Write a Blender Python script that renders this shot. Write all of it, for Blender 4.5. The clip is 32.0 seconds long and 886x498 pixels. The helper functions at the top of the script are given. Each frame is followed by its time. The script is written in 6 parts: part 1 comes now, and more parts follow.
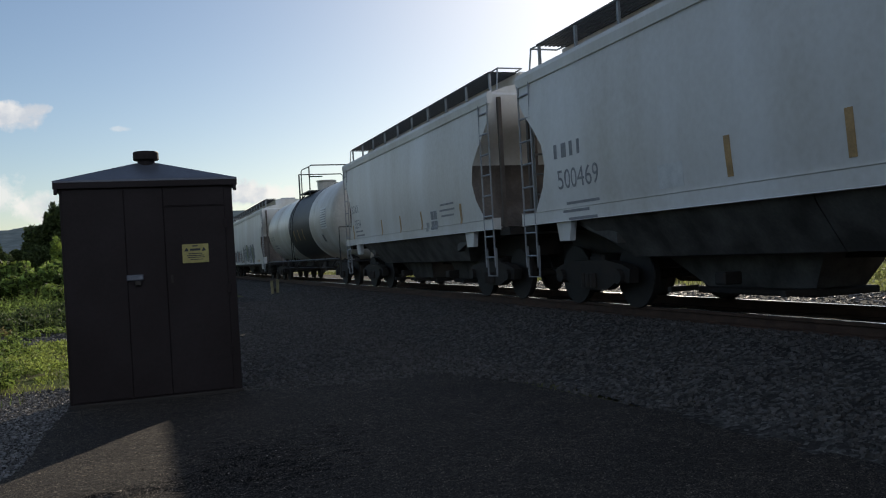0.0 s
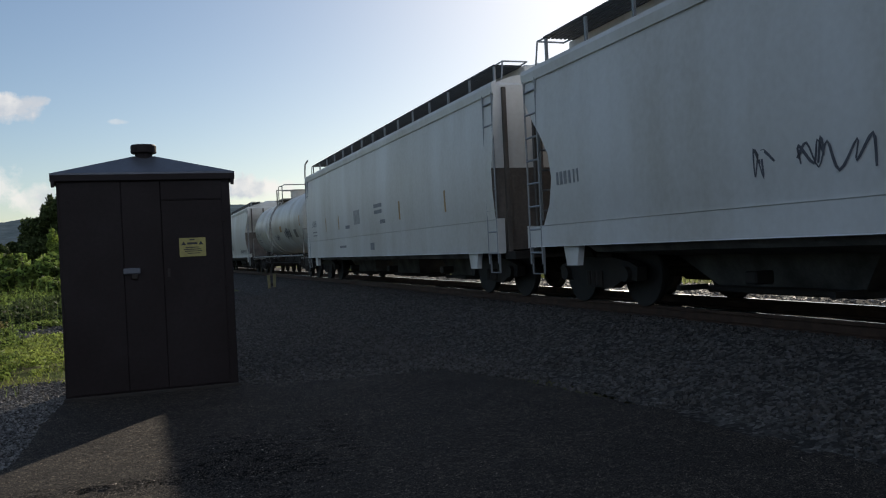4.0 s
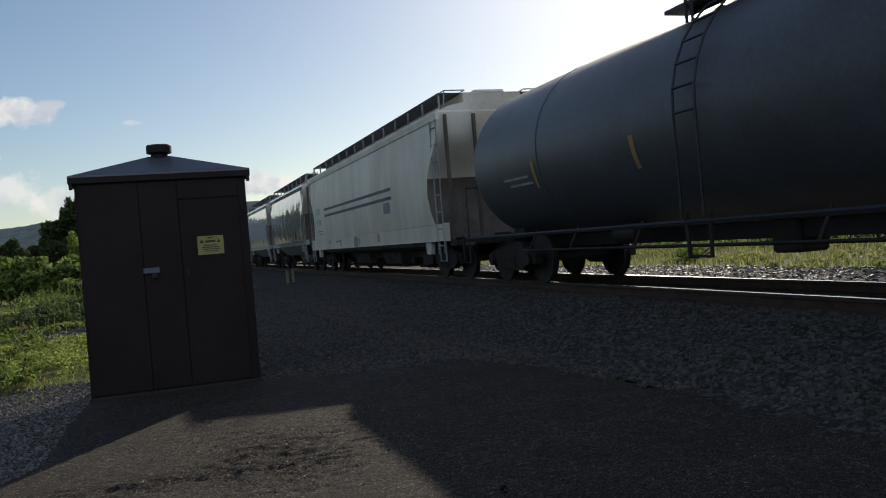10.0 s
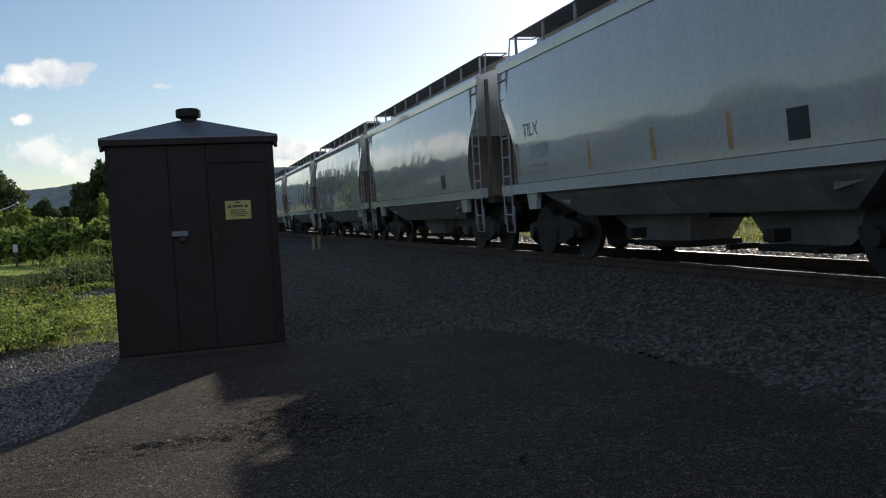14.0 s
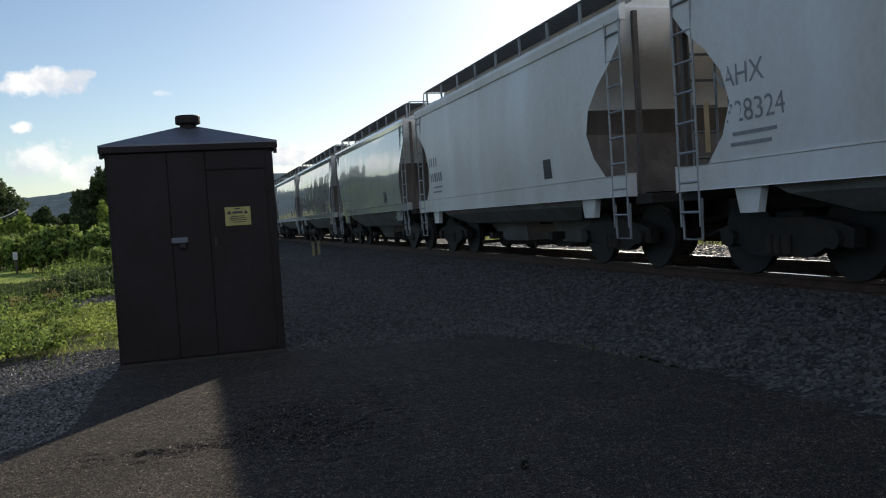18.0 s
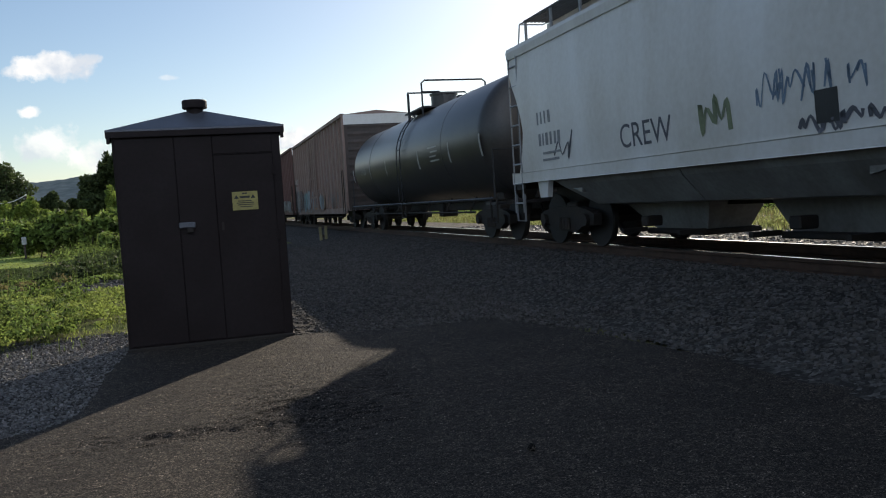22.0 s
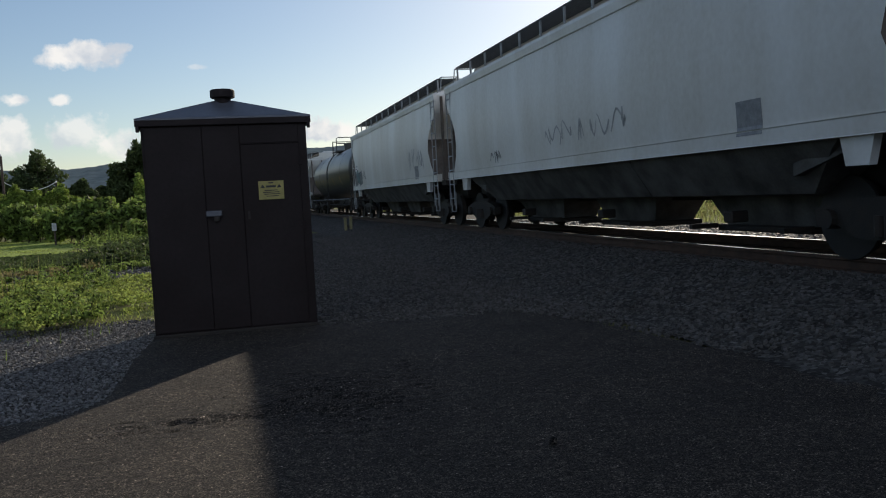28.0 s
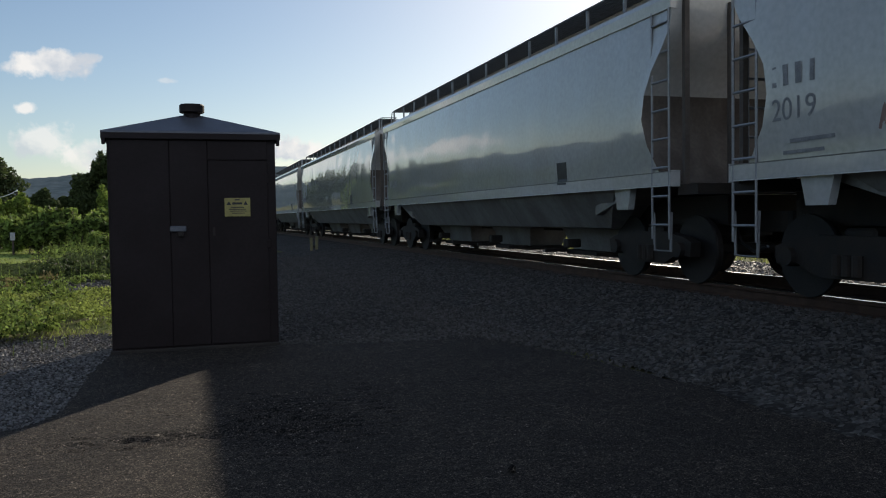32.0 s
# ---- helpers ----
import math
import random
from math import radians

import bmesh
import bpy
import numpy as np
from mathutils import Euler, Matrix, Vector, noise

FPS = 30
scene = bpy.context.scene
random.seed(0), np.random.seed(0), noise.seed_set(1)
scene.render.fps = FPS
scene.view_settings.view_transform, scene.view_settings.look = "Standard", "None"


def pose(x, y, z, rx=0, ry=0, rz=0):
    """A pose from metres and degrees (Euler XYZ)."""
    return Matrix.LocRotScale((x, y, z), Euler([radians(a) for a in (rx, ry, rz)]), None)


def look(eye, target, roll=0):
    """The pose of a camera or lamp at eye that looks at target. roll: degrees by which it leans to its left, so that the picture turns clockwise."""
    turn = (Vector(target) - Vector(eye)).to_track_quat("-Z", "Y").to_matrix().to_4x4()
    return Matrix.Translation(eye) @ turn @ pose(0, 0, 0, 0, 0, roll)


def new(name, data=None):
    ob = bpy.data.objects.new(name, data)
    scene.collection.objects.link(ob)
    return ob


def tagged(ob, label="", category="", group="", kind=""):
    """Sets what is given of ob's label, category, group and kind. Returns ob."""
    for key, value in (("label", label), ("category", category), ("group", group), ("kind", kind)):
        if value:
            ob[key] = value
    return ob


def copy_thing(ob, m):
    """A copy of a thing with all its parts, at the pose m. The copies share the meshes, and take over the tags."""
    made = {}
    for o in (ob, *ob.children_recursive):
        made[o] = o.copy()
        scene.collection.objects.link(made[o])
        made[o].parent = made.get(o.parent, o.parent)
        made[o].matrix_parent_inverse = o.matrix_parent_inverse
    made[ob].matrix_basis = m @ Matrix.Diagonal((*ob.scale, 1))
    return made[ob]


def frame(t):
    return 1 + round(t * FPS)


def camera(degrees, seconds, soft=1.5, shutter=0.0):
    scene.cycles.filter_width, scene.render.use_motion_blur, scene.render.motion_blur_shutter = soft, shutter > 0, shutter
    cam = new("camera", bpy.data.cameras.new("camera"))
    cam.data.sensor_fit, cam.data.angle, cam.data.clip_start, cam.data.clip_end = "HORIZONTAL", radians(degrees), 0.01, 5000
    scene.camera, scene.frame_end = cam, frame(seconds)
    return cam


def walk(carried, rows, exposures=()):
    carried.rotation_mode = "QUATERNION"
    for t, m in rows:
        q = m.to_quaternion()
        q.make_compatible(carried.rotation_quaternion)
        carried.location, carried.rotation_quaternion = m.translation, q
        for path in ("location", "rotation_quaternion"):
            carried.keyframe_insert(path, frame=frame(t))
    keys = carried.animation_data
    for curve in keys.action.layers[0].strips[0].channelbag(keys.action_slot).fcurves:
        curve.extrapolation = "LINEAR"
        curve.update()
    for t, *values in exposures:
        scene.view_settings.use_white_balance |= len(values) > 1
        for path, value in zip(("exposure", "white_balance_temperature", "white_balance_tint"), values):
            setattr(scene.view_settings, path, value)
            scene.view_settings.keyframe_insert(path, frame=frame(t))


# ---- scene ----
cam = camera(56.0, 32.0, 1.1)

PATH = [
    (0, pose(0, 0, 1.5, 90.20, 3.24, -19.81)),
    (0.5, pose(0, 0, 1.5, 90.16, 2.88, -20.06)),
    (1, pose(0, 0, 1.5, 90.10, 2.86, -19.88)),
    (1.5, pose(0, 0, 1.5, 90.15, 3.04, -19.54)),
    (2, pose(0, 0, 1.5, 90.08, 3.32, -19.11)),
    (2.5, pose(0, 0, 1.5, 89.67, 3.16, -19.10)),
    (4.5, pose(0, 0, 1.5, 90.03, 2.69, -20.14)),
    (5, pose(0, 0, 1.5, 90.18, 2.66, -19.86)),
    (5.5, pose(0, 0, 1.5, 90.18, 2.95, -19.78)),
    (6, pose(0, 0, 1.5, 90.18, 3.27, -19.95)),
    (6.5, pose(0, 0, 1.5, 89.99, 3.79, -19.69)),
    (7, pose(0, 0, 1.5, 90.06, 4.08, -19.20)),
    (7.5, pose(0, 0, 1.5, 90.11, 4.33, -19.09)),
    (8, pose(0, 0, 1.5, 89.76, 4.52, -19.36)),
    (8.5, pose(0, 0, 1.5, 89.73, 4.53, -19.76)),
    (9, pose(0, 0, 1.5, 89.74, 4.81, -19.74)),
    (9.5, pose(0, 0, 1.5, 89.71, 4.85, -19.31)),
    (10, pose(0, 0, 1.5, 89.32, 4.53, -18.85)),
    (10.5, pose(0, 0, 1.5, 89.02, 4.07, -18.51)),
    (11, pose(0, 0, 1.5, 89.10, 3.69, -18.24)),
    (11.5, pose(0, 0, 1.5, 89.20, 3.60, -18.03)),
    (12, pose(0, 0, 1.5, 88.83, 3.62, -17.86)),
    (12.5, pose(0, 0, 1.5, 88.02, 3.81, -17.85)),
    (13, pose(0, 0, 1.5, 87.68, 3.39, -17.56)),
    (13.5, pose(0, 0, 1.5, 87.40, 3.23, -17.22)),
    (14, pose(0, 0, 1.5, 87.37, 3.23, -17.06)),
    (14.5, pose(0, 0, 1.5, 87.28, 3.47, -16.85)),
    (15, pose(0, 0, 1.5, 87.24, 3.65, -16.67)),
    (15.5, pose(0, 0, 1.5, 87.31, 3.60, -16.41)),
    (17.5, pose(0, 0, 1.5, 87.61, 3.36, -16.99)),
    (18, pose(0, 0, 1.5, 87.71, 3.58, -17.08)),
    (18.5, pose(0, 0, 1.5, 87.50, 3.68, -17.42)),
    (19, pose(0, 0, 1.5, 87.29, 3.67, -17.84)),
    (19.5, pose(0, 0, 1.5, 87.28, 3.74, -17.71)),
    (20, pose(0, 0, 1.5, 87.44, 4.07, -17.24)),
    (20.5, pose(0, 0, 1.5, 87.50, 4.40, -16.65)),
    (21, pose(0, 0, 1.5, 87.40, 4.30, -16.57)),
    (21.5, pose(0, 0, 1.5, 87.06, 3.87, -16.87)),
    (22, pose(0, 0, 1.5, 86.66, 3.67, -16.60)),
    (22.5, pose(0, 0, 1.5, 86.43, 3.60, -16.38)),
    (23, pose(0, 0, 1.5, 86.22, 3.77, -16.02)),
    (23.5, pose(0, 0, 1.5, 86.21, 4.11, -15.70)),
    (24, pose(0, 0, 1.5, 86.22, 3.88, -15.56)),
    (24.5, pose(0, 0, 1.5, 86.30, 3.51, -15.50)),
    (25, pose(0, 0, 1.5, 86.39, 3.39, -15.32)),
    (25.5, pose(0, 0, 1.5, 86.25, 3.13, -15.00)),
    (27.5, pose(0, 0, 1.5, 86.18, 3.41, -15.40)),
    (28, pose(0, 0, 1.5, 86.19, 2.97, -14.88)),
    (28.5, pose(0, 0, 1.5, 86.16, 2.53, -14.92)),
    (29, pose(0, 0, 1.5, 86.39, 2.11, -15.20)),
    (29.5, pose(0, 0, 1.5, 86.64, 1.95, -15.64)),
    (30, pose(0, 0, 1.5, 86.95, 1.84, -16.25)),
    (30.5, pose(0, 0, 1.5, 87.03, 1.13, -16.54)),
    (31, pose(0, 0, 1.5, 87.01, 0.67, -16.66)),
    (31.5, pose(0, 0, 1.5, 87.32, 0.72, -16.90)),
    (32, pose(0, 0, 1.5, 87.78, 0.82, -17.12)),
]
walk(cam, PATH, [(0, -0.2, 6440, 11), (2, -0.35, 6440, 11), (5, -0.2, 6440, 11), (9, -0.27, 6440, 11), (11.5, -0.22, 6440, 11), (15, 0.06, 6440, 11), (22.5, 0.1, 6440, 11), (25, -0.08, 6440, 11), (28, -0.17, 6440, 11), (32, -0.18, 6440, 11)])

# ---- light ----
SUN_AZ, SUN_EL = 32.0, 22.7
world = bpy.data.worlds.new("sky")
scene.world = world
world.use_nodes = True
wn = world.node_tree.nodes
sky = wn.new("ShaderNodeTexSky")
sky.sky_type = "NISHITA"
sky.sun_disc = False
sky.sun_elevation = radians(SUN_EL)
sky.sun_rotation = radians(SUN_AZ)
sky.air_density, sky.dust_density, sky.ozone_density = 1.0, 0.4, 2.0
wn["Background"].inputs["Strength"].default_value = 0.1
wl = world.node_tree.links.new
wtc, wnoise = wn.new("ShaderNodeTexCoord"), wn.new("ShaderNodeTexNoise")
wnoise.inputs["Scale"].default_value, wnoise.inputs["Detail"].default_value, wnoise.inputs["Roughness"].default_value = 26, 8, 0.6
wl(wtc.outputs["Generated"], wnoise.inputs["Vector"])
colour = sky.outputs["Color"]
wshade, wramp = wn.new("ShaderNodeTexNoise"), wn.new("ShaderNodeValToRGB")
wshade.inputs["Scale"].default_value, wshade.inputs["Detail"].default_value, wshade.inputs["Roughness"].default_value = 17, 5, 0.55
wl(wtc.outputs["Generated"], wshade.inputs["Vector"])
wramp.color_ramp.elements[0].position, wramp.color_ramp.elements[1].position = 0.38, 0.53
wramp.color_ramp.elements[0].color, wramp.color_ramp.elements[1].color = (7.0, 7.4, 7.9, 1), (11.0, 10.6, 10.0, 1)
wl(wshade.outputs["Fac"], wramp.inputs["Fac"])


def wmath(op, a, b):
    m = wn.new("ShaderNodeMath")
    m.operation = op
    for k, q in enumerate((a, b)):
        if isinstance(q, (int, float)):
            m.inputs[k].default_value = q
        else:
            wl(q, m.inputs[k])
    return m.outputs[0]


# small fair-weather clouds: azimuth, elevation, half width, half height in degrees, density
for az, el, w, h, dens in ((-7.5, 9.8, 3.1, 0.9, 1.0), (-5.6, 10.2, 0.9, 0.4, 0.75), (-11.7, 7.0, 1.3, 0.5, 0.95), (-9.4, 7.0, 0.9, 0.45, 0.9), (-0.9, 9.0, 0.6, 0.2, 0.45), (-13.0, 4.6, 2.6, 1.7, 0.8), (-8.4, 5.0, 2.2, 1.5, 0.7), (-5.6, 4.2, 2.2, 1.0, 0.6), (-2.0, 3.6, 3.4, 1.2, 0.7), (7.0, 4.6, 3.2, 1.1, 1.0), (-18, 5.0, 4.0, 1.6, 1.0)):
    c = Vector((math.sin(radians(az)) * math.cos(radians(el)), math.cos(radians(az)) * math.cos(radians(el)), math.sin(radians(el))))
    mp = wn.new("ShaderNodeMapping")
    mp.vector_type = "POINT"
    r = radians(1)
    mp.inputs["Location"].default_value = (-c.x / (w * r), -c.y / (w * r), -c.z / (h * r))
    mp.inputs["Scale"].default_value = (1 / (w * r), 1 / (w * r), 1 / (h * r))
    wl(wtc.outputs["Generated"], mp.inputs["Vector"])
    ln = wn.new("ShaderNodeVectorMath")
    ln.operation = "LENGTH"
    wl(mp.outputs["Vector"], ln.inputs[0])
    edge = wmath("SUBTRACT", wmath("MULTIPLY", wnoise.outputs["Fac"], 2.6), wmath("ADD", wmath("MULTIPLY", ln.outputs["Value"], 0.85), 0.55))
    fac = wmath("MINIMUM", wmath("MAXIMUM", wmath("MULTIPLY", edge, 2.2 * dens), 0.0), 0.9 * min(1, dens))
    mixn = wn.new("ShaderNodeMix")
    mixn.data_type = "RGBA"
    wl(fac, mixn.inputs["Factor"])
    wl(colour, mixn.inputs[6])
    wl(wramp.outputs["Color"], mixn.inputs[7])
    colour = mixn.outputs[2]
# unseen broken cloud, thickening opposite the sun, added as bluish fill for shaded sides
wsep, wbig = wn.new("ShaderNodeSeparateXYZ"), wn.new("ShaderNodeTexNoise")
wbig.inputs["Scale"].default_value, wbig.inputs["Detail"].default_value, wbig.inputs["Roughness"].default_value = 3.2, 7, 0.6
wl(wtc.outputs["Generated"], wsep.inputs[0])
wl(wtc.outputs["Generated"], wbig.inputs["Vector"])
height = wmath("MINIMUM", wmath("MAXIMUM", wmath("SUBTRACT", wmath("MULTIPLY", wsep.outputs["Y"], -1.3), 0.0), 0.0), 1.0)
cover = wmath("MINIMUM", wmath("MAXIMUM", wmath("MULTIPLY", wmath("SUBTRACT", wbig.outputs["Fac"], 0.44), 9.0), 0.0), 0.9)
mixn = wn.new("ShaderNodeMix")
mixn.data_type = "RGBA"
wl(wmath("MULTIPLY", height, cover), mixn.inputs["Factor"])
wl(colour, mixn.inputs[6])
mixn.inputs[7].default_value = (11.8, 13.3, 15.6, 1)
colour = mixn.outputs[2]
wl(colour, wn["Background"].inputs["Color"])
sun_dir = Vector((math.sin(radians(SUN_AZ)) * math.cos(radians(SUN_EL)), math.cos(radians(SUN_AZ)) * math.cos(radians(SUN_EL)), math.sin(radians(SUN_EL))))
sun = new("sun", bpy.data.lights.new("sun", "SUN"))
sun.data.energy, sun.data.angle, sun.data.color = 4.5, radians(0.55), (1.0, 0.88, 0.70)
sun.matrix_world = look(sun_dir * 60, (0, 0, 0))

# ---- materials ----


def material(name, base, rough=0.6, metal=0.0, vary=0.25, scale=3.0, fine=40.0, bump=0.15, tint=None, streak=0.0, random=0.0):
    """A node material: base colour varied by coarse stains and fine grain, with fine relief. tint: colour of the stains; streak: rust or dirt runs down."""
    m = bpy.data.materials.new(name)
    m.use_nodes = True
    nt = m.node_tree
    n, link = nt.nodes, nt.links.new
    b = n["Principled BSDF"]
    b.inputs["Roughness"].default_value, b.inputs["Metallic"].default_value = rough, metal
    tc = n.new("ShaderNodeTexCoord")
    coarse, grain = n.new("ShaderNodeTexNoise"), n.new("ShaderNodeTexNoise")
    coarse.inputs["Scale"].default_value, coarse.inputs["Detail"].default_value = scale, 6
    grain.inputs["Scale"].default_value, grain.inputs["Detail"].default_value = fine, 4
    if streak:
        mp = n.new("ShaderNodeMapping")
        mp.inputs["Scale"].default_value = (1, 1, streak)
        link(tc.outputs["Object"], mp.inputs["Vector"])
        link(mp.outputs["Vector"], coarse.inputs["Vector"])
    else:
        link(tc.outputs["Object"], coarse.inputs["Vector"])
    link(tc.outputs["Object"], grain.inputs["Vector"])
    ramp = n.new("ShaderNodeValToRGB")
    ramp.color_ramp.elements[0].position, ramp.color_ramp.elements[1].position = 0.35, 0.68
    dark = tint or tuple(c * (1 - vary) for c in base)
    ramp.color_ramp.elements[0].color, ramp.color_ramp.elements[1].color = (*dark, 1), (*base, 1)
    link(coarse.outputs["Fac"], ramp.inputs["Fac"])
    mix = n.new("ShaderNodeMix")
    mix.data_type, mix.blend_type = "RGBA", "OVERLAY"
    mix.inputs["Factor"].default_value = vary
    link(ramp.outputs["Color"], mix.inputs[6])
    link(grain.outputs["Fac"], mix.inputs[7])
    out = mix.outputs[2]
    if random:
        oi, hs = n.new("ShaderNodeObjectInfo"), n.new("ShaderNodeHueSaturation")
        mr = n.new("ShaderNodeMapRange")
        mr.inputs["To Min"].default_value, mr.inputs["To Max"].default_value = 1 - random, 1 + random
        link(oi.outputs["Random"], mr.inputs["Value"])
        link(mr.outputs["Result"], hs.inputs["Value"])
        link(out, hs.inputs["Color"])
        out = hs.outputs["Color"]
    link(out, b.inputs["Base Color"])
    if bump:
        bp = n.new("ShaderNodeBump")
        bp.inputs["Strength"].default_value, bp.inputs["Distance"].default_value = bump, 0.02
        link(grain.outputs["Fac"], bp.inputs["Height"])
        link(bp.outputs["Normal"], b.inputs["Normal"])
    return m


def dull(m, level=0.08):
    m.node_tree.nodes["Principled BSDF"].inputs["Specular IOR Level"].default_value = level
    return m


def island_tint(m, low, high):
    """Vary the brightness of each loose piece of a joined mesh."""
    nt = m.node_tree
    n, link = nt.nodes, nt.links.new
    b = n["Principled BSDF"]
    old = b.inputs["Base Color"].links[0].from_socket
    geo, mr, hs = n.new("ShaderNodeNewGeometry"), n.new("ShaderNodeMapRange"), n.new("ShaderNodeHueSaturation")
    mr.inputs["To Min"].default_value, mr.inputs["To Max"].default_value = low, high
    link(geo.outputs["Random Per Island"], mr.inputs["Value"])
    link(mr.outputs["Result"], hs.inputs["Value"])
    link(old, hs.inputs["Color"])
    link(hs.outputs["Color"], b.inputs["Base Color"])
    return m


GREY = material("grey_hopper_paint", (0.52, 0.525, 0.515), 0.14, vary=0.2, scale=1.2, fine=14, bump=0.015, streak=0.25, tint=(0.49, 0.48, 0.45), random=0.08)
coat = GREY.node_tree.nodes["Principled BSDF"].inputs
coat["Coat Weight"].default_value, coat["Coat Roughness"].default_value = 1.0, 0.03
PALE = material("pale_hopper_paint", (0.74, 0.73, 0.71), 0.42, vary=0.2, scale=0.9, fine=12, bump=0.05, streak=0.25, tint=(0.60, 0.57, 0.52), random=0.06)
CREAM = material("cream_hopper_paint", (0.74, 0.70, 0.60), 0.45, vary=0.2, scale=1.0, fine=12, bump=0.05, streak=0.3, tint=(0.58, 0.51, 0.41))
WHITE_TANK = material("white_tank_paint", (0.66, 0.65, 0.62), 0.35, vary=0.2, scale=1.0, fine=12, bump=0.04, streak=0.3, tint=(0.46, 0.42, 0.36))
BLACK_TANK = material("black_tank_paint", (0.045, 0.042, 0.042), 0.33, vary=0.3, scale=1.2, fine=15, bump=0.05, tint=(0.06, 0.055, 0.05))
DARK_GREY_TANK = material("dark_grey_tank_paint", (0.10, 0.105, 0.12), 0.46, vary=0.3, scale=1.2, fine=15, bump=0.05, tint=(0.08, 0.08, 0.085))
BOX_GREY = material("weathered_boxcar_paint", (0.31, 0.225, 0.195), 0.6, vary=0.35, scale=1.3, fine=20, bump=0.12, streak=0.2, tint=(0.20, 0.12, 0.09))
END_DARK = material("dark_boxcar_end", (0.085, 0.062, 0.052), 0.7, vary=0.35, scale=1.8, fine=18, bump=0.1, streak=0.3, tint=(0.05, 0.04, 0.035))
BOX_RED = material("red_brown_boxcar_paint", (0.17, 0.066, 0.052), 0.6, vary=0.35, scale=1.3, fine=20, bump=0.12, streak=0.2, tint=(0.08, 0.042, 0.035))
GALV = material("galvanised_steel", (0.34, 0.345, 0.35), 0.5, metal=0.4, vary=0.25, scale=6, fine=60, bump=0.05)
# grimy bay paint, darkened further for the shade under the car
BAY_DARK = material("grimy_shaded_bays", (0.15, 0.14, 0.13), 0.7, vary=0.35, scale=2, fine=25, bump=0.12, tint=(0.05, 0.045, 0.04))
END_PALE = material("grimy_pale_platform_paint", (0.42, 0.40, 0.37), 0.6, vary=0.35, scale=3, fine=25, bump=0.08, tint=(0.24, 0.21, 0.18))
# bay grey, set darker than the body paints
BAY_GREY = material("darker_grey_bay_paint", (0.33, 0.325, 0.31), 0.45, vary=0.3, scale=1.6, fine=16, bump=0.08, streak=0.3, tint=(0.19, 0.175, 0.16))
END_BROWN = material("dark_brown_hopper_end", (0.15, 0.125, 0.105), 0.75, vary=0.35, scale=2, fine=20, bump=0.1, streak=0.3, tint=(0.07, 0.055, 0.045))
DARK_STEEL = material("grimy_dark_steel", (0.020, 0.018, 0.016), 0.7, metal=0.2, vary=0.4, scale=4, fine=60, bump=0.2, tint=(0.035, 0.026, 0.02))
WHEEL = material("wheel_steel", (0.024, 0.02, 0.018), 0.65, metal=0.1, vary=0.3, scale=8, fine=60, bump=0.1)
RAIL_SIDE = material("rusty_rail_steel", (0.10, 0.055, 0.035), 0.7, metal=0.3, vary=0.4, scale=6, fine=80, bump=0.2)
RAIL_TOP = material("polished_rail_steel", (0.72, 0.71, 0.70), 0.22, metal=1.0, vary=0.1, scale=6, fine=90, bump=0.02)
BOARD = material("dark_running_board", (0.10, 0.10, 0.10), 0.7, vary=0.3, scale=8, fine=80, bump=0.2)
ORANGE_MARK = material("faded_amber_strip", (0.50, 0.24, 0.03), 0.5, vary=0.3, scale=6, fine=50, bump=0.0)
FADED_WHITE = material("faded_white_stencil", (0.5, 0.5, 0.48), 0.6, vary=0.4, scale=9, fine=50, bump=0.0)
FADED_GREY = material("faded_grey_stencil", (0.2, 0.19, 0.17), 0.6, vary=0.4, scale=9, fine=50, bump=0.0)
SIGN_YELLOW = material("weathered_yellow_sign", (0.40, 0.34, 0.11), 0.55, vary=0.25, scale=8, fine=50, bump=0.03)
POST = material("weathered_yellow_post", (0.23, 0.20, 0.10), 0.7, vary=0.35, scale=6, fine=40, bump=0.1)
# amber muted, so the veil of glare sits in its colour
YELLOW = material("amber_reflector", (0.50, 0.31, 0.13), 0.5, vary=0.3, scale=6, fine=50, bump=0.05)
BLACK = material("black_paint", (0.025, 0.025, 0.028), 0.5, vary=0.2, scale=6, fine=50, bump=0.05)
FAINT = material("faint_grey_stencil", (0.46, 0.45, 0.44), 0.6, vary=0.3, scale=8, fine=50, bump=0.0)
# black stencil lightened, with the veiling glare put into its colour
STENCIL = material("glare_paled_stencil", (0.30, 0.30, 0.31), 0.6, vary=0.3, scale=10, fine=60, bump=0.0)
WHITE = material("white_paint", (0.75, 0.75, 0.73), 0.5, vary=0.2, scale=6, fine=50, bump=0.05)
SHED = material("dark_brown_painted_steel", (0.022, 0.0155, 0.0155), 0.6, vary=0.3, scale=1.6, fine=30, bump=0.06, tint=(0.016, 0.010, 0.0095))
dull(SHED, 0.22)
SHED_ROOF = material("weathered_roof_steel", (0.13, 0.137, 0.16), 0.38, metal=0.3, vary=0.25, scale=3, fine=40, bump=0.06)
ASPHALT = material("worn_asphalt", (0.047, 0.038, 0.030), 0.92, vary=0.7, scale=1.3, fine=130, bump=1.0, tint=(0.033, 0.027, 0.022))


ASPHALT_OLD = material("crazed_old_asphalt", (0.043, 0.036, 0.030), 0.95, vary=0.6, scale=7, fine=90, bump=1.0, tint=(0.027, 0.023, 0.020))


